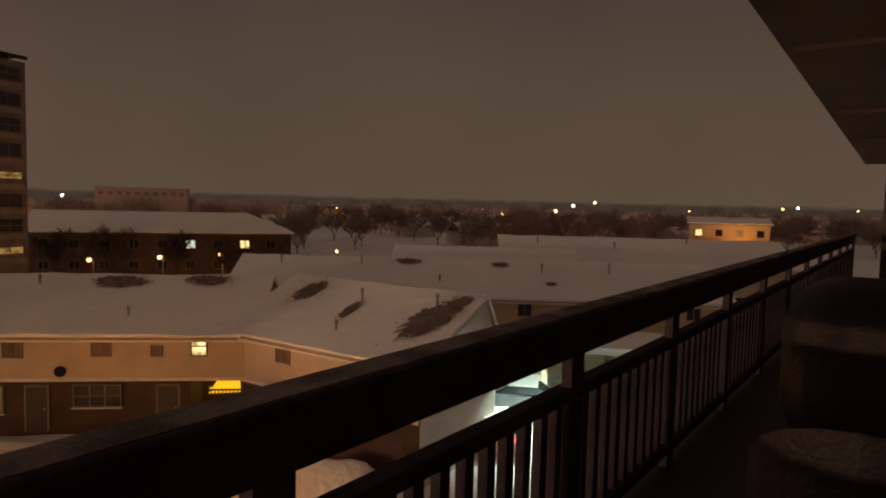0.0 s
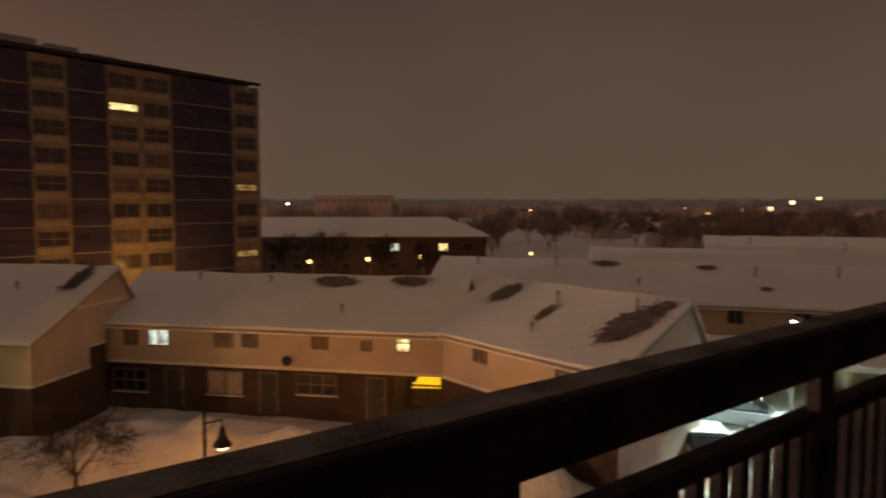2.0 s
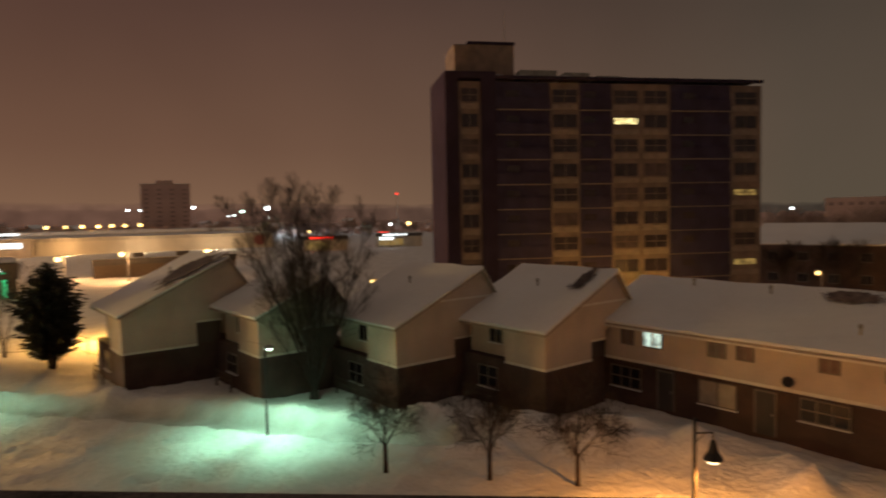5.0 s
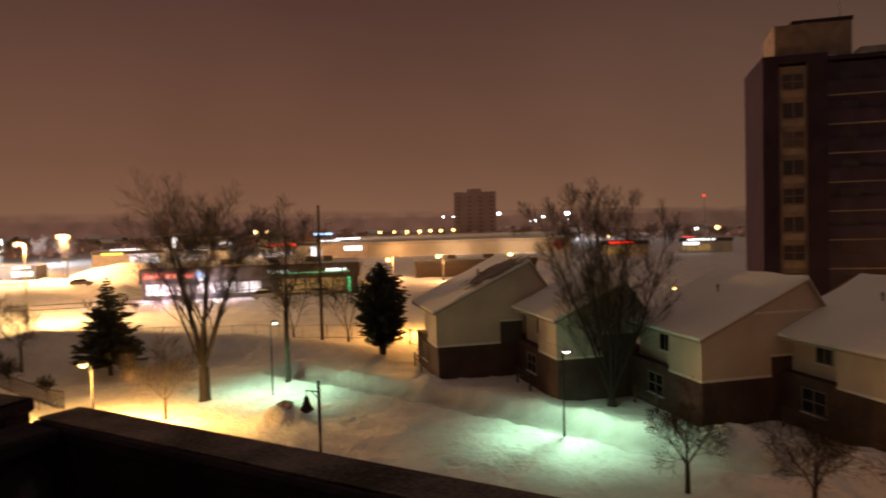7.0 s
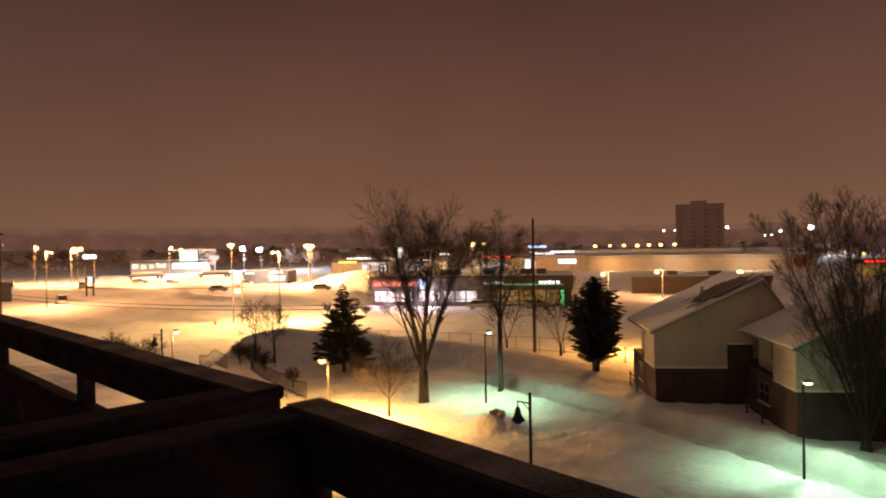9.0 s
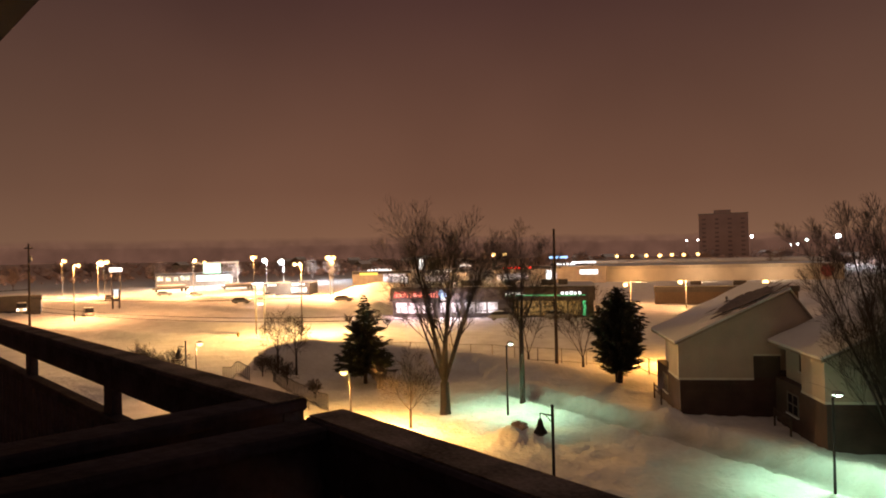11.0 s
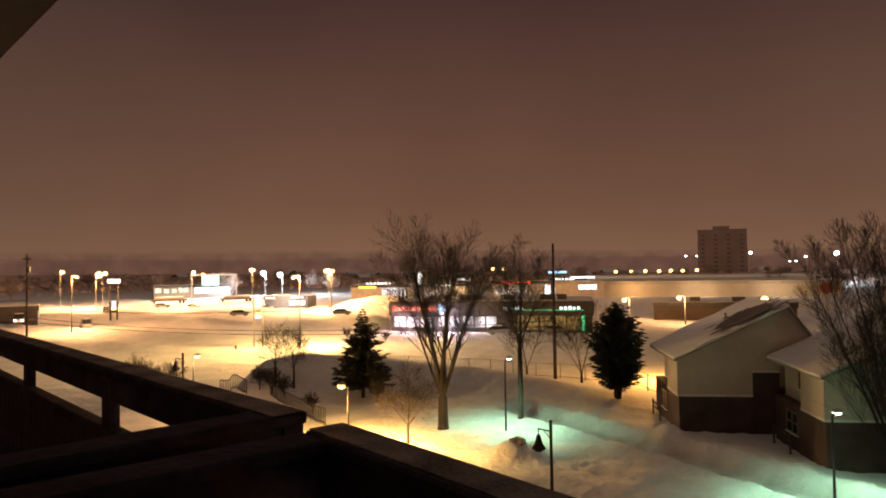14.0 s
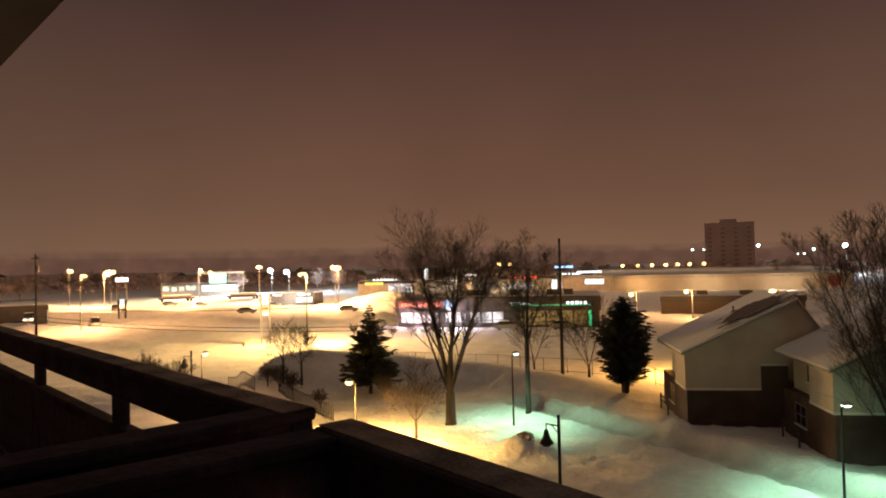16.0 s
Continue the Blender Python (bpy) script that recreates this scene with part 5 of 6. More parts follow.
# the light that floods the lots and roads
for x, y, z, w, c in ((-73, 164, 10.8, 13000, SODIUM), (-110.8, 190, 11.3, 13000, SODIUM), (-114.6, 164, 10.8, 9000, SODIUM), (-152, 171, 10.6, 13000, SODIUM), (-96.4, 101.5, 10.1, 4200, SODIUM),
                      (-42.2, 85.1, 9.8, 7000, (1.0, 0.58, 0.18)), (-145.8, 215, 10, 15000, SODIUM), (-146.3, 261, 10, 16000, COOL), (-139.9, 264.5, 9.3, 14000, COOL), (-174, 179, 11.5, 10000, SODIUM), (-34, 196, 10.4, 11000, SODIUM), (-70.6, 160, 10.4, 6000, SODIUM),
                      (4.3, 138.5, 3.8, 500, SODIUM), (13.9, 128, 4.6, 700, SODIUM), (42.5, 193.5, 1.8, 700, SODIUM), (22, 346, 7.2, 9000, AMBER), (122.8, 400, 16.5, 9000, COOL)):
    light("lot_light", (x, y, z), w * 5.4, c, 0.5)
# added fills with no fixtures, to brighten store fronts and the far lot
light("station_fill", (-157, 214, 7.0), 13000, (1.0, 0.80, 0.52), 1.5)
light("strip_fill", (-52, 240, 6.0), 30000, (1.0, 0.66, 0.36), 1.5)
light("diner_fill", (-91, 171, 3.0), 9000, (1.0, 0.88, 0.68), 1.0)
light("roadside_light", (5.0, 66.0, 3.4), 5200, (1.0, 0.45, 0.08), 0.3)
street_lamp(6.2, 66.0, 4.0, BULB_SODIUM, "sodium street lamp hidden behind the end house", 1, 180, 0.25)


def utility_pole(x, y, top, label, arm=True):
    z = ground_z(x, y)
    t = thing("utility_pole", Matrix.Translation((x, y, z)), label, "utility pole", "utility poles")
    h = top - z
    bm = bmesh.new()
    tube(bm, (0, 0, -0.4), (0, 0, h), 0.17, 0.11, 10)
    part("pole", bm, WOOD_POLE, t)
    if not arm:
        return
    part("crossarm", boxes((-0.7, 0.7, -0.06, 0.06, h - 0.75, h - 0.62)), WOOD_POLE, t)
    for i in (-0.6, -0.3, 0.3, 0.6):
        bm = bmesh.new()
        lathe(bm, [(0.03, 0), (0.06, 0.05), (0.05, 0.12), (0.02, 0.18)], (i, 0, h - 0.62), 8)
        part("insulator", bm, CONCRETE, t)
    bm = bmesh.new()
    tube(bm, (0.25, 0.1, h - 2.6), (0.25, 0.1, h - 1.8), 0.2, 0.2, 10)
    part("transformer", bm, STEEL, t)


utility_pole(-4.9, 62.2, 13.2, "dark wooden utility pole behind the snow bank", False)
utility_pole(-79.7, 75.9, 13.9, "dark wooden utility pole beside the road")


def wire(a, b, sag, label):
    cu = bpy.data.curves.new("utility_wire", "CURVE")
    cu.dimensions, cu.bevel_depth, cu.bevel_resolution = "3D", 0.04, 1
    sp = cu.splines.new("POLY")
    sp.points.add(16)
    for i in range(17):
        k = i / 16
        p = Vector(a).lerp(Vector(b), k) - Vector((0, 0, sag * 4 * k * (1 - k)))
        sp.points[i].co = (*p, 1)
    cu.materials.append(IRON)
    tagged(new("utility_wire", cu), label, "wire", "utility wires")


for a, b, s in (((-79.7, 75.9, 6.2), (-42.2, 85.1, 5.4), 0.5), ((-79.7, 75.9, 5.0), (-4.9, 62.2, 6.0), 1.4), ((-79.7, 75.9, 4.4), (-4.9, 62.2, 5.5), 1.3), ((-79.7, 75.9, 7.4), (-130, 60, 7.4), 0.6)):
    wire(a, b, s, "thin dark cable between the poles")


# ---- shops across the lots ----
def shop(name, x, y, turn, w, d, h, label, wall=STONE_FACE, glass=None, band=None, base=0.0, snow=0.35):
    """A flat-roofed store; its front runs along x and faces -y."""
    t = thing(name, pose(x, y, base, 0, 0, turn), label, "store")
    part("wall", boxes((0, w, 0, d, -1, h)), wall, t)
    part("parapet", boxes((-0.2, w + 0.2, -0.25, 0.0, h - 0.9, h + 0.25)), DARK_FACE if band is None else band, t)
    bm = bmesh.new()
    nx = max(4, int(w / 4))
    blanket(bm, [[(w * i / nx, 0.05 + (d - 0.1) * j / 6, h + 0.004) for i in range(nx + 1)] for j in range(7)], snow)
    part("roof_snow", bm, ROOF_SNOW, t)
    for a, b, z0, z1, m in (glass or ()):
        n = max(1, round((b - a) / 2.2))
        for i in range(n):
            u0, u1 = a + (b - a) * i / n, a + (b - a) * (i + 1) / n
            part("shop_window", boxes((u0 + 0.14, u1 - 0.14, -0.06, -0.01, z0, z1)), m, t)
    return t


def sign_bars(t, x0, x1, z0, z1, mat, n, seed, y=-0.34, name="sign_bar"):
    """Lettering too far off to read: plain bars."""
    rnd = random.Random(seed)
    w = (x1 - x0) / n
    for i in range(n):
        part(name, boxes((x0 + w * i + w * 0.1, x0 + w * i + w * rnd.uniform(0.65, 0.9), y, y + 0.06, z0, z1 - rnd.uniform(0, 0.25) * (z1 - z0))), mat, t)


plaza = shop("plaza_store", -37.5, 111.5, 1.5, 35, 16, 5.0, "low flat-roofed plaza with lit shop windows and dark fascia", DARK_FACE, [(0.5, 7.5, 0.8, 2.6, SHOP_GLASS), (8.6, 12.4, 0.8, 2.6, SHOP_GLASS), (13.0, 19.0, 0.8, 2.6, SHOP_GLASS), (21.5, 33.0, 0.4, 2.8, ROOM_DIM)], DARK_FACE)
part("fascia", boxes((-0.3, 35.3, -0.55, -0.26, 3.05, 5.1)), material("brown_fascia", (0.085, 0.068, 0.06), 0.8, 0.3, 0.4, 0.2), plaza)
part("soffit", boxes((-0.3, 35.3, -0.6, -0.01, 2.85, 3.04)), DARK_FACE, plaza)
part("red_band", boxes((0.4, 8.5, -0.63, -0.56, 3.5, 4.6)), glowing("dark_red_band", (1.0, 0.02, 0.01), 0.9), plaza, "red-lit sign band")
sign_bars(plaza, 0.8, 8.2, 3.72, 4.35, glowing("red_letters", (1.0, 0.20, 0.12), 6.0), 12, 1, -0.70)
bm = bmesh.new()
lathe(bm, [(0.75, 0.0), (0.75, 0.12)], (0, 0, 0), 20)
for v in bm.verts:
    v.co = pose(9.3, -0.6, 4.1, 90) @ v.co
part("round_sign", bm, SIGN_BLUE, plaza, "round blue-white sign")
part("round_sign_base", boxes((8.9, 9.9, -0.62, -0.56, 3.05, 3.3)), SIGN_WHITE, plaza)
part("green_band", boxes((20.2, 33.6, -0.60, -0.56, 3.72, 3.82)), SIGN_GREEN, plaza)
sign_bars(plaza, 20.2, 23.6, 3.9, 4.35, SIGN_WHITE, 7, 2, -0.66)
sign_bars(plaza, 29.6, 33.2, 3.9, 4.4, SIGN_WHITE, 5, 3, -0.66)
part("green_post", boxes((33.2, 33.7, -0.3, -0.1, 0.3, 3.2)), SIGN_GREEN, plaza)
for x, w in ((11.5, 1.8), (14, 1.2), (19.5, 1.6), (26, 2.2), (29, 1.6)):
    part("roof_unit", boxes((x, x + w, 5, 6.5, 5.0, 6.2)), DARK_FACE, plaza)
light("shop_light", (-27, 109.8, 2.2), 3600, (1.0, 0.86, 0.95), 1.0)
light("shop_light", (-34, 109.8, 2.2), 2200, (1.0, 0.62, 0.72), 1.0)
# its pylon
pylon = thing("pylon_sign", pose(-45.2, 143, 0), "tall lit pylon sign beside the plaza", "sign", "pylon signs")
part("post", boxes((-0.2, 0.2, 0, 0.3, 0, 6.2)), DARK_FACE, pylon)
part("sign_box", boxes((-1.0, 1.0, -0.1, 0.4, 4.6, 6.4)), DARK_FACE, pylon)
for x in (-0.5, 0.45):
    parts("digit_bar", SIGN_WHITE, pylon, (x - 0.32, x + 0.32, -0.16, -0.11, 4.85, 5.15), (x - 0.1, x + 0.32, -0.16, -0.11, 5.16, 5.6), (x - 0.32, x + 0.32, -0.16, -0.11, 5.85, 6.15))
part("red_panel", boxes((-1.0, 1.0, -0.1, 0.4, 2.4, 4.3)), glowing("dim_red_panel", (1.0, 0.06, 0.05), 0.25), pylon)

market = shop("supermarket", -6.5, 245, -2, 82, 40, 5.3, "long pale supermarket wall washed by sodium light", material("pale_wall", (0.62, 0.55, 0.44), 0.8, 0.15, 0.2, 0.1), [(0.0, 1.0, 2.0, 3.0, GLASS)], STONE_FACE)
bm = bmesh.new()
lathe(bm, [(2.1, 0.0), (2.1, 0.15)], (0, 0, 0), 24)
for v in bm.verts:
    v.co = pose(77, -0.1, 3.0, 90) @ v.co
part("round_emblem", bm, material("dull_red_emblem", (0.25, 0.07, 0.06), 0.6, 0.3, 1.0, 0.1), market, "round dull red emblem")
shop_wing = shop("corner_store", -18, 238, -2, 17, 14, 5.6, "bright corner store with white lit sign", STONE_FACE, [(8.0, 14.5, 3.0, 4.6, SIGN_WHITE)], STONE_FACE)
for x, y, w, c in ((8, 238, 1700, (1, 0.55, 0.22)), (30, 237, 1500, (1, 0.66, 0.36)), (54, 235, 1700, (1, 0.7, 0.42))):
    light("wall_light", (x, y, 3.0), w * 0.85, c, 0.3)
upper = shop("upper_store", -10, 300, -2, 95, 30, 6.5, "further flat-roofed store with snowy roof", STONE_FACE, None, SNOW)
garage = shop("rear_garage", 9, 139, -3, 26, 10, 3.4, "low dark building with snowy flat roof behind the houses", FENCE_WOOD, None, None)
for x, w in ((7, 2.0), (15, 2.4)):
    part("roof_unit", boxes((x, x + w, 3, 4.5, 3.4, 4.5)), DARK_FACE, garage)
STATION_GLASS = glowing("pale_station_window", (0.85, 1.0, 0.75), 1.5, 0.8)
gas = shop("filling_station_shop", -184, 237, 39, 31, 12, 5.5, "white lit filling station shop with green sign", CONCRETE, [(0.5, 3.0, 2.6, 4.5, STATION_GLASS), (3.9, 6.0, 2.4, 4.0, STATION_GLASS), (7.0, 9.0, 2.4, 4.0, STATION_GLASS), (9.6, 13.6, 2.6, 4.6, STATION_GLASS), (16, 30, 2.0, 4.4, SIGN_WHITE)])
part("green_sign", boxes((19, 26, -0.5, -0.3, 5.2, 9.4)), glowing("pale_green_sign", (0.45, 1.0, 0.65), 2.0), gas)
part("canopy", boxes((14, 33, -6, -0.3, 9.5, 10.2)), TRIM, gas)
for x in (14.5, 32.5):
    part("canopy_post", boxes((x - 0.2, x + 0.2, -5.8, -5.4, 0, 9.5)), TRIM, gas)
diner = shop("diner", -98.7, 176, 10, 13, 10, 3.5, "low diner with bright windows and lit sign", DARK_FACE, [(7.5, 12.5, 0.8, 2.3, SHOP_GLASS)])
sign_bars(diner, 0.5, 3.5, 2.9, 3.4, SIGN_WHITE, 4, 5)
sign_bars(diner, 8.0, 12.0, 3.0, 3.6, SIGN_WHITE, 5, 6)
muffler = shop("service_garage", -97, 240, 8, 23, 12, 5.0, "service garage with yellow sign and bright bay doors", STONE_FACE, [(12, 21, 0.8, 4.0, SHOP_GLASS)])
part("yellow_sign", boxes((3, 10, -0.4, -0.2, 3.8, 4.6)), SIGN_YELLOW, muffler)
sign_bars(muffler, 6, 16, 5.3, 6.0, SIGN_WHITE, 7, 8)
for i, (x, y, turn, w, h, m) in enumerate(((-72, 252, 5, 18, 4.8, SIGN_WHITE), (-44, 258, 5, 22, 5.5, SIGN_RED), (-22, 262, 0, 14, 6.5, SIGN_WHITE), (100, 205, -24, 16, 4.5, SIGN_WHITE), (72, 200, -20, 14, 4.5, SIGN_RED))):
    st = shop("strip_store", x, y, turn, w, 10, h, "low strip store with a lit sign in the snow", STONE_FACE, [(1, w * 0.6, 0.6, 2.8, SHOP_GLASS if i < 3 else ROOM_DIM)])
    sign_bars(st, w * 0.15, w * 0.7, h - 0.6, h + 0.05, m, 6, 20 + i)
for x, y, z, w, h, m in ((-156.4, 182.1, 8.5, 3.8, 1.3, SIGN_WHITE), (-16.6, 189.3, 4.6, 1.5, 2.8, SIGN_WHITE), (-71.9, 249.9, 7.5, 1.6, 4.2, SIGN_WHITE), (-18.8, 259.3, 9.0, 7.0, 0.8, SIGN_BLUE), (112.3, 223.3, 4.0, 3.6, 1.3, SIGN_RED), (99.6, 196.2, 3.2, 4.6, 0.9, SIGN_WHITE),
                         (-8.5, 239.0, 7.2, 8.5, 0.6, SIGN_WHITE), (-55, 254, 6.6, 4.6, 0.8, SIGN_WHITE)):
    a = math.degrees(math.atan2(y, x)) - 90
    pl = thing("pylon_sign", pose(x, y, 0, 0, 0, a), "lit shop sign on posts in the snowy lot", "sign", "pylon signs")
    parts("post", DARK_FACE, pl, (-w * 0.35 - 0.12, -w * 0.35 + 0.12, 0, 0.25, 0, z), (w * 0.35 - 0.12, w * 0.35 + 0.12, 0, 0.25, 0, z))
    part("sign_box", boxes((-w / 2, w / 2, -0.15, 0.3, z - h / 2, z + h / 2)), m, pl)
price = thing("price_sign", pose(-49.5, 86.5, 0, 0, 0, 30), "tall twin-post price sign with lit digits", "sign", "pylon signs")
for x in (-0.6, 0.6):
    part("post", boxes((x - 0.12, x + 0.12, -0.12, 0.12, 0, 7.4)), STEEL, price)
for z in (6.0, 5.2, 4.4):
    part("panel", boxes((-0.4, 0.4, -0.08, 0.08, z - 0.16, z + 0.16)), SIGN_RED if z == 5.2 else SIGN_WHITE, price)
gate_sign = thing("lot_sign", pose(-110.8, 129, 0, 0, 0, 41), "dark twin-post lot sign with a pale panel", "sign", "pylon signs")
for x in (-0.7, 0.7):
    part("post", boxes((x - 0.2, x + 0.2, -0.2, 0.2, 0, 4.6)), DARK_FACE, gate_sign)
part("panel", boxes((-0.48, 0.48, -0.1, 0.1, 3.3, 4.7)), glowing("pale_panel", (0.75, 0.9, 1.0), 1.2), gate_sign)
part("crossbar", boxes((-0.48, 0.48, -0.1, 0.1, 2.0, 2.5)), DARK_FACE, gate_sign)


# ---- vehicles ----
def car(x, y, turn, paint, label, snowy=True, van=False, lit=False, bright=False):
    z = ground_z(x, y)
    t = thing("parked_car", Matrix.Translation((x, y, z)) @ pose(0, 0, 0, 0, 0, turn), label, "car", "parked cars")
    bm = bmesh.new()
    prof = [(-2.2, 0.35), (2.2, 0.35), (2.25, 0.75), (2.1, 0.95), (1.1, 1.02), (-2.2, 1.02), (-2.28, 0.7)]
    prism(bm, prof, -0.88, 0.88)
    part("body", bm, paint, t, bevel=0.05)
    bm = bmesh.new()
    h = 2.0 if van else 1.48
    prism(bm, [(-2.1, 1.03), (1.05, 1.03), (0.3, h), (-1.9 if van else -1.4, h)], -0.78, 0.78)
    cab = part("cabin", bm, GLASS, t, "dark glazed cabin", bevel=0.06)
    part("roof_panel", boxes((-1.8 if van else -1.3, 0.25, -0.76, 0.76, h + 0.002, h + 0.05)), SNOW if snowy else paint, t)
    for wx in (-1.35, 1.38):
        for wy in (-0.86, 0.70):
            bm = bmesh.new()
            tube(bm, (wx, wy, 0.33), (wx, wy + 0.18, 0.33), 0.33, 0.33, 14)
            wheel = part("wheel", bm, RUBBER, t)
            bm = bmesh.new()
            tube(bm, (wx, wy - 0.01, 0.33), (wx, wy + 0.19, 0.33), 0.2, 0.2, 10)
            part("rim", bm, STEEL, wheel)
    for wy in (-0.6, 0.6):
        part("tail_light", boxes((-2.3, -2.24, wy - 0.16, wy + 0.16, 0.72, 0.9)), TAIL_RED if lit else SIGN_OFF, t)
        part("headlight", boxes((2.2, 2.25, wy - 0.16, wy + 0.16, 0.66, 0.82)), BULB_COOL if bright else TRIM, t)
    return t


SIGN_OFF = material("dark_red_lens", (0.18, 0.02, 0.02), 0.3, 0.2, 2.0, 0.0)
car(29.6, -2.75, 8, CAR_WHITE, "pale parked car with a glowing red tail light", True, False, True)
car(34.6, -4.2, 80, CAR_PAINT, "grey car parked under the pale garage light", True)
car(-101.5, 110.4, 140, CAR_WHITE, "snow-covered white van parked in the lot", True, True)
car(-116.8, 109.4, -45, CAR_WHITE, "white van beside the road with bright lamps", True, True, False, True)
for x, y, a in ((-135, 178, 40), (-120, 172, 40), (-94, 168, 10), (-63, 150, 5), (-140, 160, 130), (-88, 145, 20), (-22, 150, 5), (-8, 108.5, 0), (-17, 106.5, 2)):
    car(x, y, a, CAR_PAINT, "dark car under snow in the lot")

def trailer(x, y, turn, length, label):
    t = thing("parked_trailer", Matrix.Translation((x, y, ground_z(x, y))) @ pose(0, 0, 0, 0, 0, turn), label, "trailer", "parked trailers")
    part("bed", boxes((0, length, -1.2, 1.2, 0.9, 1.5)), DARK_FACE, t)
    part("box", boxes((length * 0.12, length * 0.9, -1.1, 1.1, 1.501, 2.2)), CAR_PAINT, t)
    bm = bmesh.new()
    blanket(bm, [[(length * (0.12 + 0.78 * i / 8), -1.1 + 2.2 * j / 3, 2.204) for i in range(9)] for j in range(4)], 0.35)
    part("snow_load", bm, ROOF_SNOW, t)
    for wx in (1.2, length - 2.4, length - 1.2):
        for wy in (-1.15, 0.9):
            bm = bmesh.new()
            tube(bm, (wx, wy, 0.45), (wx, wy + 0.25, 0.45), 0.45, 0.45, 12)
            part("wheel", bm, RUBBER, t)


trailer(-155, 198, 38, 12, "long flat trailer under deep snow in the lot")
trailer(-137, 212, 34, 12, "long flat trailer under deep snow in the lot")
shop("workshop", -136, 102, 44, 22, 12, 4.0, "low dark workshop with snowy roof beside the road", DARK_FACE, None, None)

# ---- the pale-lit garage court below the railing ----
court = thing("garage_block", pose(38.2, -2.4, 0, 0, 0, -97), "low garage block with one open pale-lit bay", "garage")
parts("wall", SIDING_YELLOW, court, (0, 0.3, 0, 4.6, -0.5, 2.6), (12, 12.3, 0, 4.6, -0.5, 2.6), (0.3, 12, 4.3, 4.6, -0.5, 2.6), (3.9, 4.1, 0, 4.3, -0.5, 2.6), (7.9, 8.1, 0, 4.3, -0.5, 2.6))
part("roof", boxes((-0.3, 12.6, -0.5, 4.8, 2.6, 2.8)), TRIM, court)
bm = bmesh.new()
blanket(bm, [[(-0.3 + 12.9 * i / 12, -0.5 + 5.3 * j / 5, 2.804) for i in range(13)] for j in range(6)], 0.25)
part("roof_snow", bm, ROOF_SNOW, court)
for x in (2.0, 6.0, 10.0):
    part("tube_lamp", boxes((x - 0.7, x + 0.7, 0.3, 0.4, 2.42, 2.5)), BULB_COOL if x == 2.0 else TRIM, court, "glowing tube lamp" if x == 2.0 else "unlit tube lamp")
light("garage_light", court.matrix_world @ Vector((2.0, -0.6, 2.4)), 3600, (0.66, 1.0, 0.86), 0.3, True, 150)



# ---- fences ----
def fence(a, b, height, gap, label, mat, mesh_rails=True, seed=0, slat=0.05):
    a, b = Vector(a), Vector(b)
    L = (b - a).length
    t = thing("fence", Matrix.Translation((a.x, a.y, 0)) @ pose(0, 0, 0, 0, 0, math.degrees(math.atan2(b.y - a.y, b.x - a.x))), label, "fence", "fences")
    ux = (b - a).normalized()
    n = max(2, int(L / gap))
    sh = None
    for i in range(n + 1):
        s = L * i / n
        z = ground_z(a.x + ux.x * s, a.y + ux.y * s)
        if sh is None:
            bm = bmesh.new()
            tube(bm, (0, 0, -0.3), (0, 0, height), slat, slat, 6)
            ob = sh = part("post", bm, mat, t)
        else:
            ob = new("post", sh.data)
            ob.parent = t
        ob.location = (s, 0, z)
    for k in ((0.15, 0.95) if mesh_rails else (0.9,)):
        bm = bmesh.new()
        ring = None
        for i in range(n + 1):
            s = L * i / n
            z = ground_z(a.x + ux.x * s, a.y + ux.y * s) + height * k
            nxt = [bm.verts.new((s, 0.03 * math.cos(1.2566 * j), z + 0.03 * math.sin(1.2566 * j))) for j in range(5)]
            for j in range(5 if ring else 0):
                bm.faces.new((ring[j], ring[(j + 1) % 5], nxt[(j + 1) % 5], nxt[j]))
            ring = nxt
        part("rail", bm, mat, t)
    return t


fence((-34.2, 53.0), (-30.6, 51.4), 1.3, 0.25, "dark picket fence on the snow bank", IRON, seed=1, slat=0.035)
fence((-28.5, 51.8), (-19.8, 43.8), 1.2, 0.3, "dark metal fence along the steps", IRON, seed=2, slat=0.03)
fence((-26, 70), (2.5, 63), 1.5, 2.4, "wire fence along the road behind the bank", STEEL, seed=3)
fence((2.5, 63), (4.0, 58), 1.5, 2.4, "wire fence beside the end house", STEEL, seed=4)
fence((-24.5, 46.5), (-21.5, 44.2), 0.9, 1.1, "short tubular hand rail by the steps", STEEL, seed=5, slat=0.03)
hyd = thing("hydrant", Matrix.Translation((-49.5, 80.5, ground_z(-49.5, 80.5))), "yellow fire hydrant in the snow", "hydrant")
bm = bmesh.new()
lathe(bm, [(0.16, -0.2), (0.16, 0.05), (0.11, 0.08), (0.11, 0.55), (0.15, 0.58), (0.13, 0.7), (0.04, 0.78)], (0, 0, 0), 12)
tube(bm, (-0.2, 0, 0.42), (0.2, 0, 0.42), 0.06, 0.06, 8)
part("body", bm, material("hydrant_yellow", (0.55, 0.35, 0.04), 0.5, 0.2, 4.0, 0.1), hyd)

# ---- distance: woods, small houses, a far tower ----
far_tower = thing("far_tower", pose(75, 591, 0, 0, 0, -8), "distant apartment slab against the night sky", "apartment building")
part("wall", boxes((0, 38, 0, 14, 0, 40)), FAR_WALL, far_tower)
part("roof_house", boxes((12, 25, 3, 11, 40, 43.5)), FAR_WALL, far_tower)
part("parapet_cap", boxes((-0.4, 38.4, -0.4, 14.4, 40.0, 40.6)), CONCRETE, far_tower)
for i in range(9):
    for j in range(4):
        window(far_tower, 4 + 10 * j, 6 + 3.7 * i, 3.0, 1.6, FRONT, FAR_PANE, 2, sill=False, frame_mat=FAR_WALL)
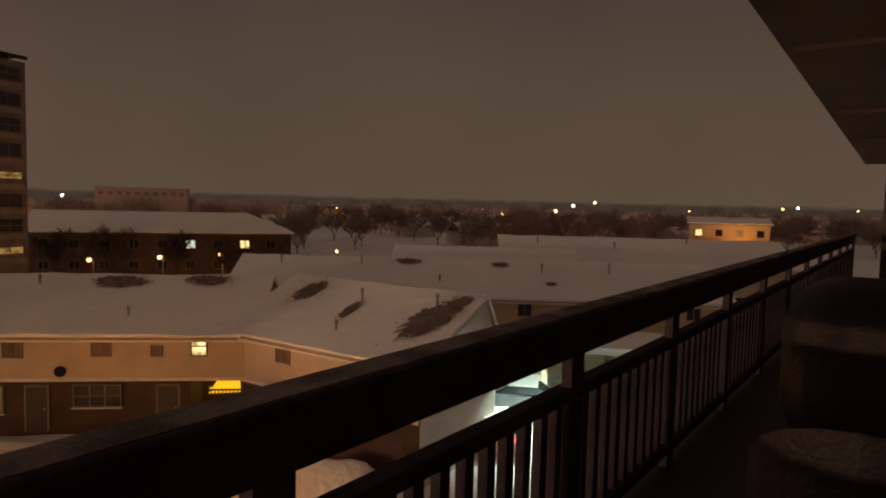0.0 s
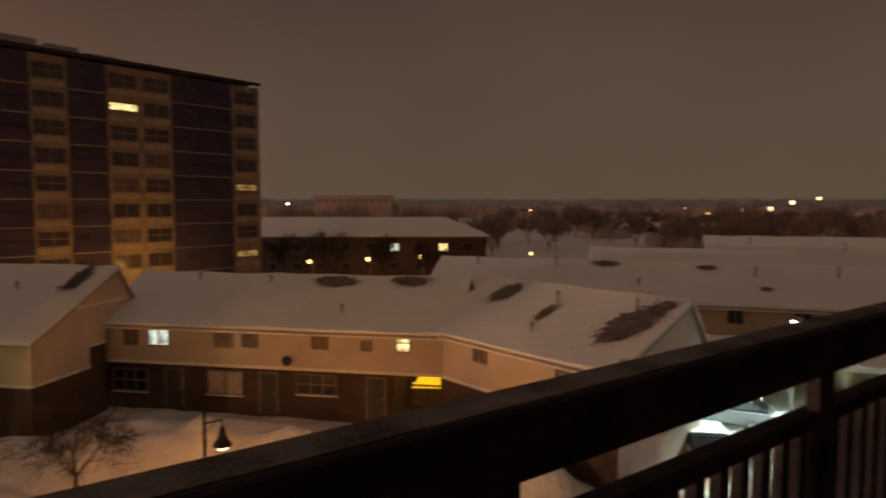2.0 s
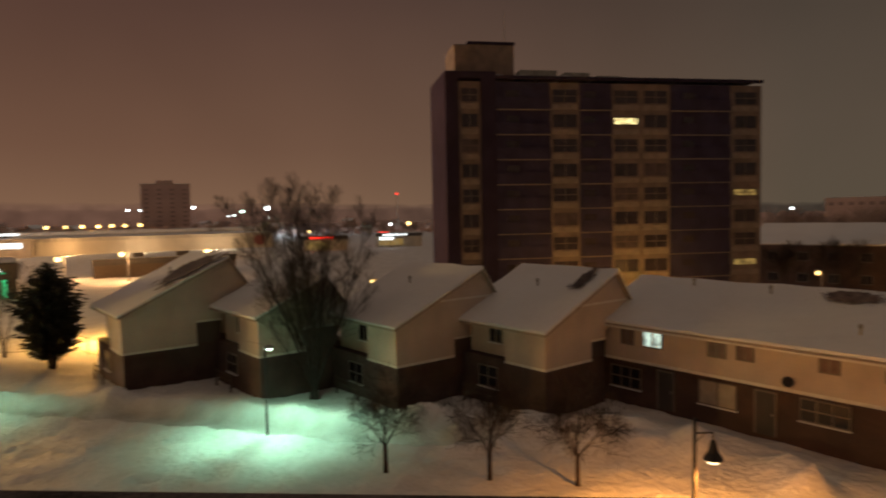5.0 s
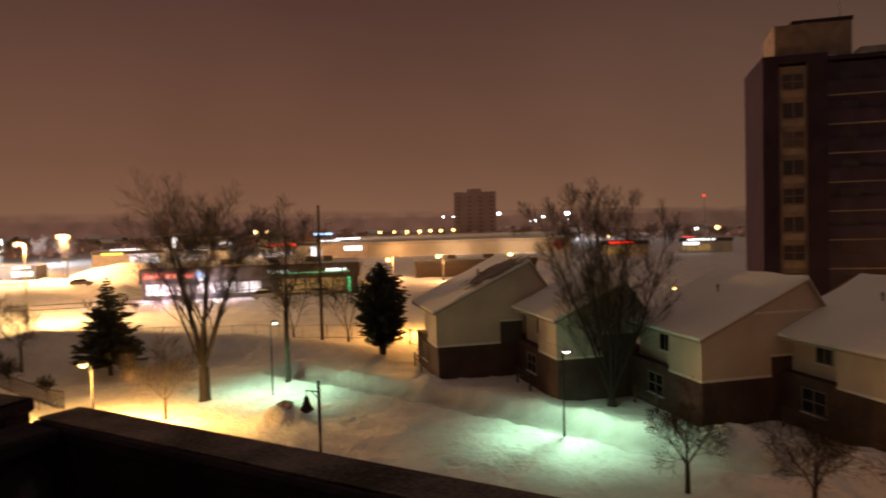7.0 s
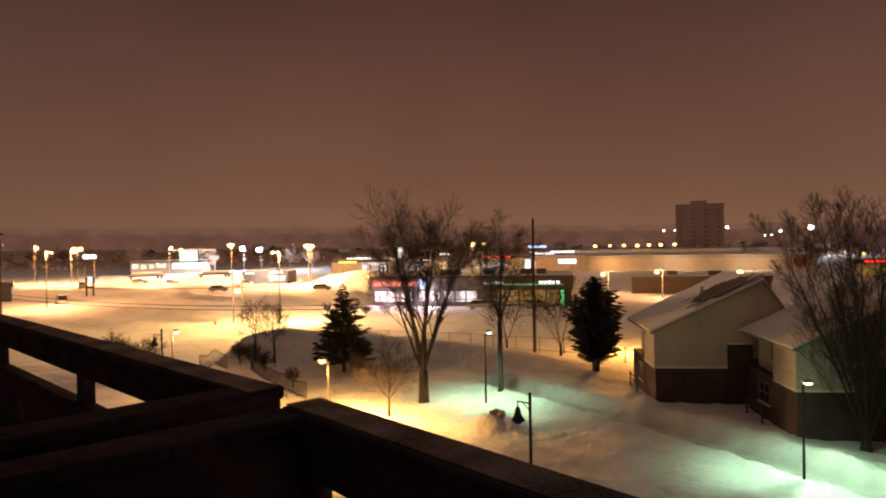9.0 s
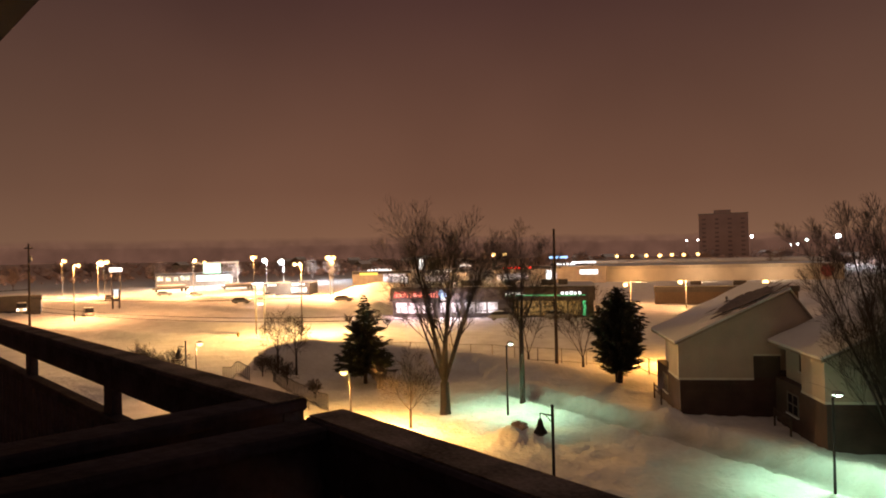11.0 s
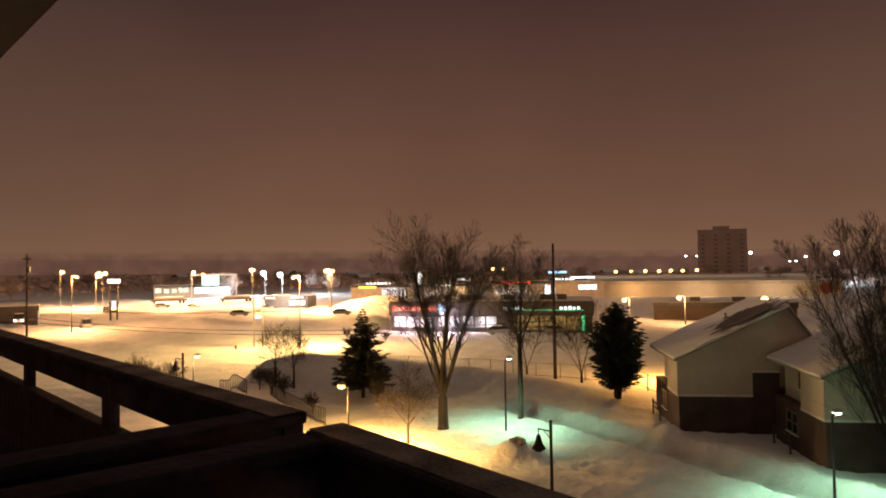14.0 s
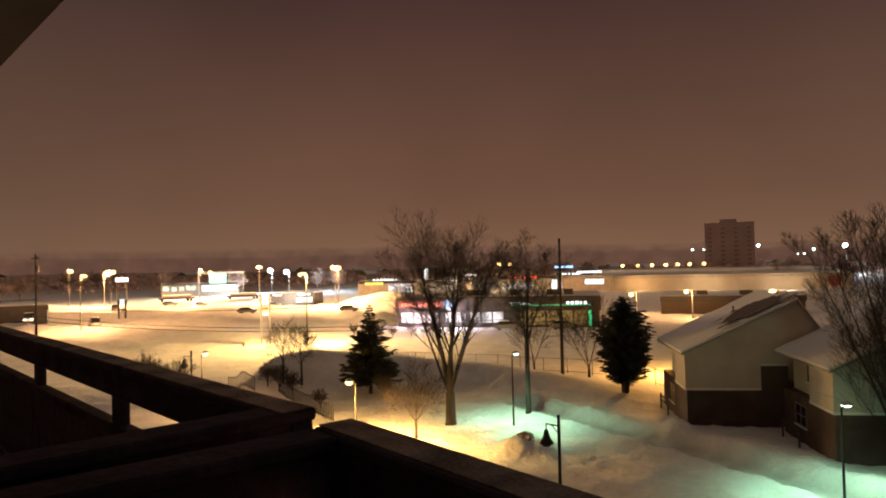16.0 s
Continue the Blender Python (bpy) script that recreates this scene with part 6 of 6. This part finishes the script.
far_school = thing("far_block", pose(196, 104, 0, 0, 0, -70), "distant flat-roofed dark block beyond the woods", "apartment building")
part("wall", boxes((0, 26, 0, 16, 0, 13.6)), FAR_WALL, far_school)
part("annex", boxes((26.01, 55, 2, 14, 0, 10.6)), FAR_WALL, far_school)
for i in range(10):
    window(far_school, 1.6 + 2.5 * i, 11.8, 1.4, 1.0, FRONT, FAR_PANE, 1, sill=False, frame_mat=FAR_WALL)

proto = thing("far_house", pose(0, 0, 0), "small distant house with a snowy roof among woods", "house", "far houses")
part("wall", boxes((-5, 5, -4, 4, -2, 4.2)), STONE_FACE, proto)
roof_plane(proto, (-5.3, -4.4, 4.2), (5.3, -4.4, 4.2), (5.3, 0, 6.6), (-5.3, 0, 6.6), nu=4, nv=3)
roof_plane(proto, (5.3, 4.4, 4.2), (-5.3, 4.4, 4.2), (-5.3, 0.01, 6.6), (5.3, 0.01, 6.6), nu=4, nv=3)
rnd = random.Random(77)
spots = []
for i in range(70):
    a = radians(rnd.choice((rnd.uniform(-34, 28), rnd.uniform(-34, 28), rnd.uniform(60, 150))))
    r = rnd.uniform(150, 420) if a < radians(40) else rnd.uniform(480, 640)
    spots.append((r * math.cos(a), r * math.sin(a), rnd.uniform(0, 180)))
proto.matrix_world = pose(170, 42, 0.4, 0, 0, -60)
for x, y, a in spots:
    copy_thing(proto, pose(x, y, ground_z(x, y) - 0.6, 0, 0, a))

for i, (x, y, h) in enumerate(((80.0, 40.5, 7.2), (82.5, 33.5, 6.4), (84.0, 27.0, 5.8), (79.0, 46.5, 6.6))):
    fine_tree(x, y, h, 0.13, "bare tree in front of the brick block", 130 + i, 0.2, ((0, 0.2), (120, 0.4), (240, 0.4)), (8, 6, 5), 0.15, (24, 48), 0.2, 0.46, 0.02, wander=0.07)
rows = []
for i in range(3):
    rows.append(bare_tree(150 + 9 * i, 20 + 14 * i, 7.5 + i, 0.16, "distant bare tree behind the terraces", 90 + i, depth=3, trunk=0.15, stems=4, up=0.7, spread=0.5, rmin=0.045, group="distant trees", name="distant_tree", bark=HAZED_BARK))
for i in range(190):
    if i < 130:
        a, r = radians(rnd.uniform(-36, 31)), rnd.uniform(122, 330)
    else:
        a, r = radians(rnd.uniform(58, 150)), rnd.uniform(300, 520)
    x, y = r * math.cos(a), r * math.sin(a)
    copy_thing(rows[i % 3], pose(x, y, ground_z(x, y), 0, 0, rnd.uniform(0, 360)))

wv, wf = [], []
for i in range(4400):
    if i < 2400:
        a, r = radians(rnd.uniform(-45, 34)), rnd.uniform(240, 640)
    else:
        a, r = radians(rnd.uniform(34, 165)), rnd.uniform(390, 640)
    if a < radians(34) and r < 135 and a > radians(10):
        r += 60
    x, y = r * math.cos(a), r * math.sin(a)
    z = ground_z(x, y) - 0.3
    h = rnd.uniform(2.5, 6.5) * (0.8 if r < 400 else 1.1) * (0.6 if i >= 2400 else 1.0)
    w = h * rnd.uniform(0.4, 0.9) * (1.0 if r < 700 else 1.6)
    b = len(wv)
    wv.append((x, y, z))
    k = 7
    for ring, (hh, ww) in enumerate(((0.35, 0.75), (0.65, 1.0), (0.9, 0.55))):
        for j in range(k):
            t = 2 * math.pi * (j + 0.5 * (ring % 2)) / k
            q = w * ww * rnd.uniform(0.55, 1.3)
            wv.append((x + q * math.cos(t), y + q * math.sin(t), z + h * hh * rnd.uniform(0.88, 1.12)))
    wv.append((x + rnd.uniform(-0.5, 0.5), y, z + h * rnd.uniform(0.98, 1.15)))
    for j in range(k):
        n2 = (j + 1) % k
        wf.append((b, b + 1 + n2, b + 1 + j))
        for ring in range(2):
            o = b + 1 + ring * k
            if rnd.random() > 0.12:
                wf.append((o + j, o + n2, o + k + n2, o + k + j))
        o = b + 1 + 2 * k
        wf.append((o + j, o + n2, b + 1 + 3 * k))
# one pale colour imitates haze over all the clumps
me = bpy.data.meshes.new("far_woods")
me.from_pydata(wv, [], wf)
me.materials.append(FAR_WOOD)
tagged(new("far_woods", me), "leafless far woods, paled to stand in for haze", "woods", kind="stuff")

# ---- backdrop: the last wooded ridges, self-lit, haze and town glow put into their colour ----
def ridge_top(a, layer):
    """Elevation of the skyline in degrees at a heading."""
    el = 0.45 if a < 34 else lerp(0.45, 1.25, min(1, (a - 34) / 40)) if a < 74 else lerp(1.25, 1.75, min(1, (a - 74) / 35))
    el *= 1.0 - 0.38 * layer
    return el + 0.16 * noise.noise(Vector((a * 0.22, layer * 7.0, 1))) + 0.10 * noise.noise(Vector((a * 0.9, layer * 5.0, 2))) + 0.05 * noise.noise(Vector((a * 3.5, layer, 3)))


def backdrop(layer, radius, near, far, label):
    m = bpy.data.materials.new("self_lit_ridge_haze")
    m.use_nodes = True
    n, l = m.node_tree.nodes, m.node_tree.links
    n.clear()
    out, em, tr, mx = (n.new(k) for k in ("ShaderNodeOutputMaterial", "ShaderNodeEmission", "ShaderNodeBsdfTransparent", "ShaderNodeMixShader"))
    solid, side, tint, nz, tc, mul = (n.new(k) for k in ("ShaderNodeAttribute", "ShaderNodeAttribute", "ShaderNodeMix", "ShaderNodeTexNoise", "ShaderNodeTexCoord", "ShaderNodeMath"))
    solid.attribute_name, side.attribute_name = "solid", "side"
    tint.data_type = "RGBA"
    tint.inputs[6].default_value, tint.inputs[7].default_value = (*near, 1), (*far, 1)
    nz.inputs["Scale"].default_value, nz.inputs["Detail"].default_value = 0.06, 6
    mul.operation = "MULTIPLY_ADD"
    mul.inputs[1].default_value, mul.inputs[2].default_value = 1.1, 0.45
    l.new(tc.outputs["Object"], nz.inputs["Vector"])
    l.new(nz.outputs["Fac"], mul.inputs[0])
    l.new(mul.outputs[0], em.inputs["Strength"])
    # emission tinted by heading imitates haze lit by the town
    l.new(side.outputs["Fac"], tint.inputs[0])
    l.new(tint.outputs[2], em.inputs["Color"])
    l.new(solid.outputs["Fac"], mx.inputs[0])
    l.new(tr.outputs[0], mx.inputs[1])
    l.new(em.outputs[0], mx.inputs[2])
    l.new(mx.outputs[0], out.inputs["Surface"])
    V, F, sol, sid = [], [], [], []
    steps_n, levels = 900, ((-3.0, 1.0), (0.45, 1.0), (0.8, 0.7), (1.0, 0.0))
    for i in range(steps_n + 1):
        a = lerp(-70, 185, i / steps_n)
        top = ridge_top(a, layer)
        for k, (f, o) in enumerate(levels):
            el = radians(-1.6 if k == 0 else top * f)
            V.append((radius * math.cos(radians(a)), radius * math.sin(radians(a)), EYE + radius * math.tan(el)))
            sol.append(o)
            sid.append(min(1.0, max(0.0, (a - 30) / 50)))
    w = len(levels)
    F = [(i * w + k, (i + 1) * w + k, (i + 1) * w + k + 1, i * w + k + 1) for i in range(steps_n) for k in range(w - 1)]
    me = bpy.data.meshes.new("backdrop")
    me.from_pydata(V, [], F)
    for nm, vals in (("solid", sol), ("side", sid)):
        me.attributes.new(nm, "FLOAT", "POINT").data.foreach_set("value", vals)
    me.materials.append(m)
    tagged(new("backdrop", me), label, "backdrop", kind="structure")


backdrop(0, 760, (0.060, 0.044, 0.031), (0.150, 0.076, 0.050), "far wooded ridge as a self-lit sheet, haze in its colour")
backdrop(1, 690, (0.046, 0.033, 0.024), (0.122, 0.061, 0.041), "nearer wooded ridge as a self-lit sheet, haze in its colour")
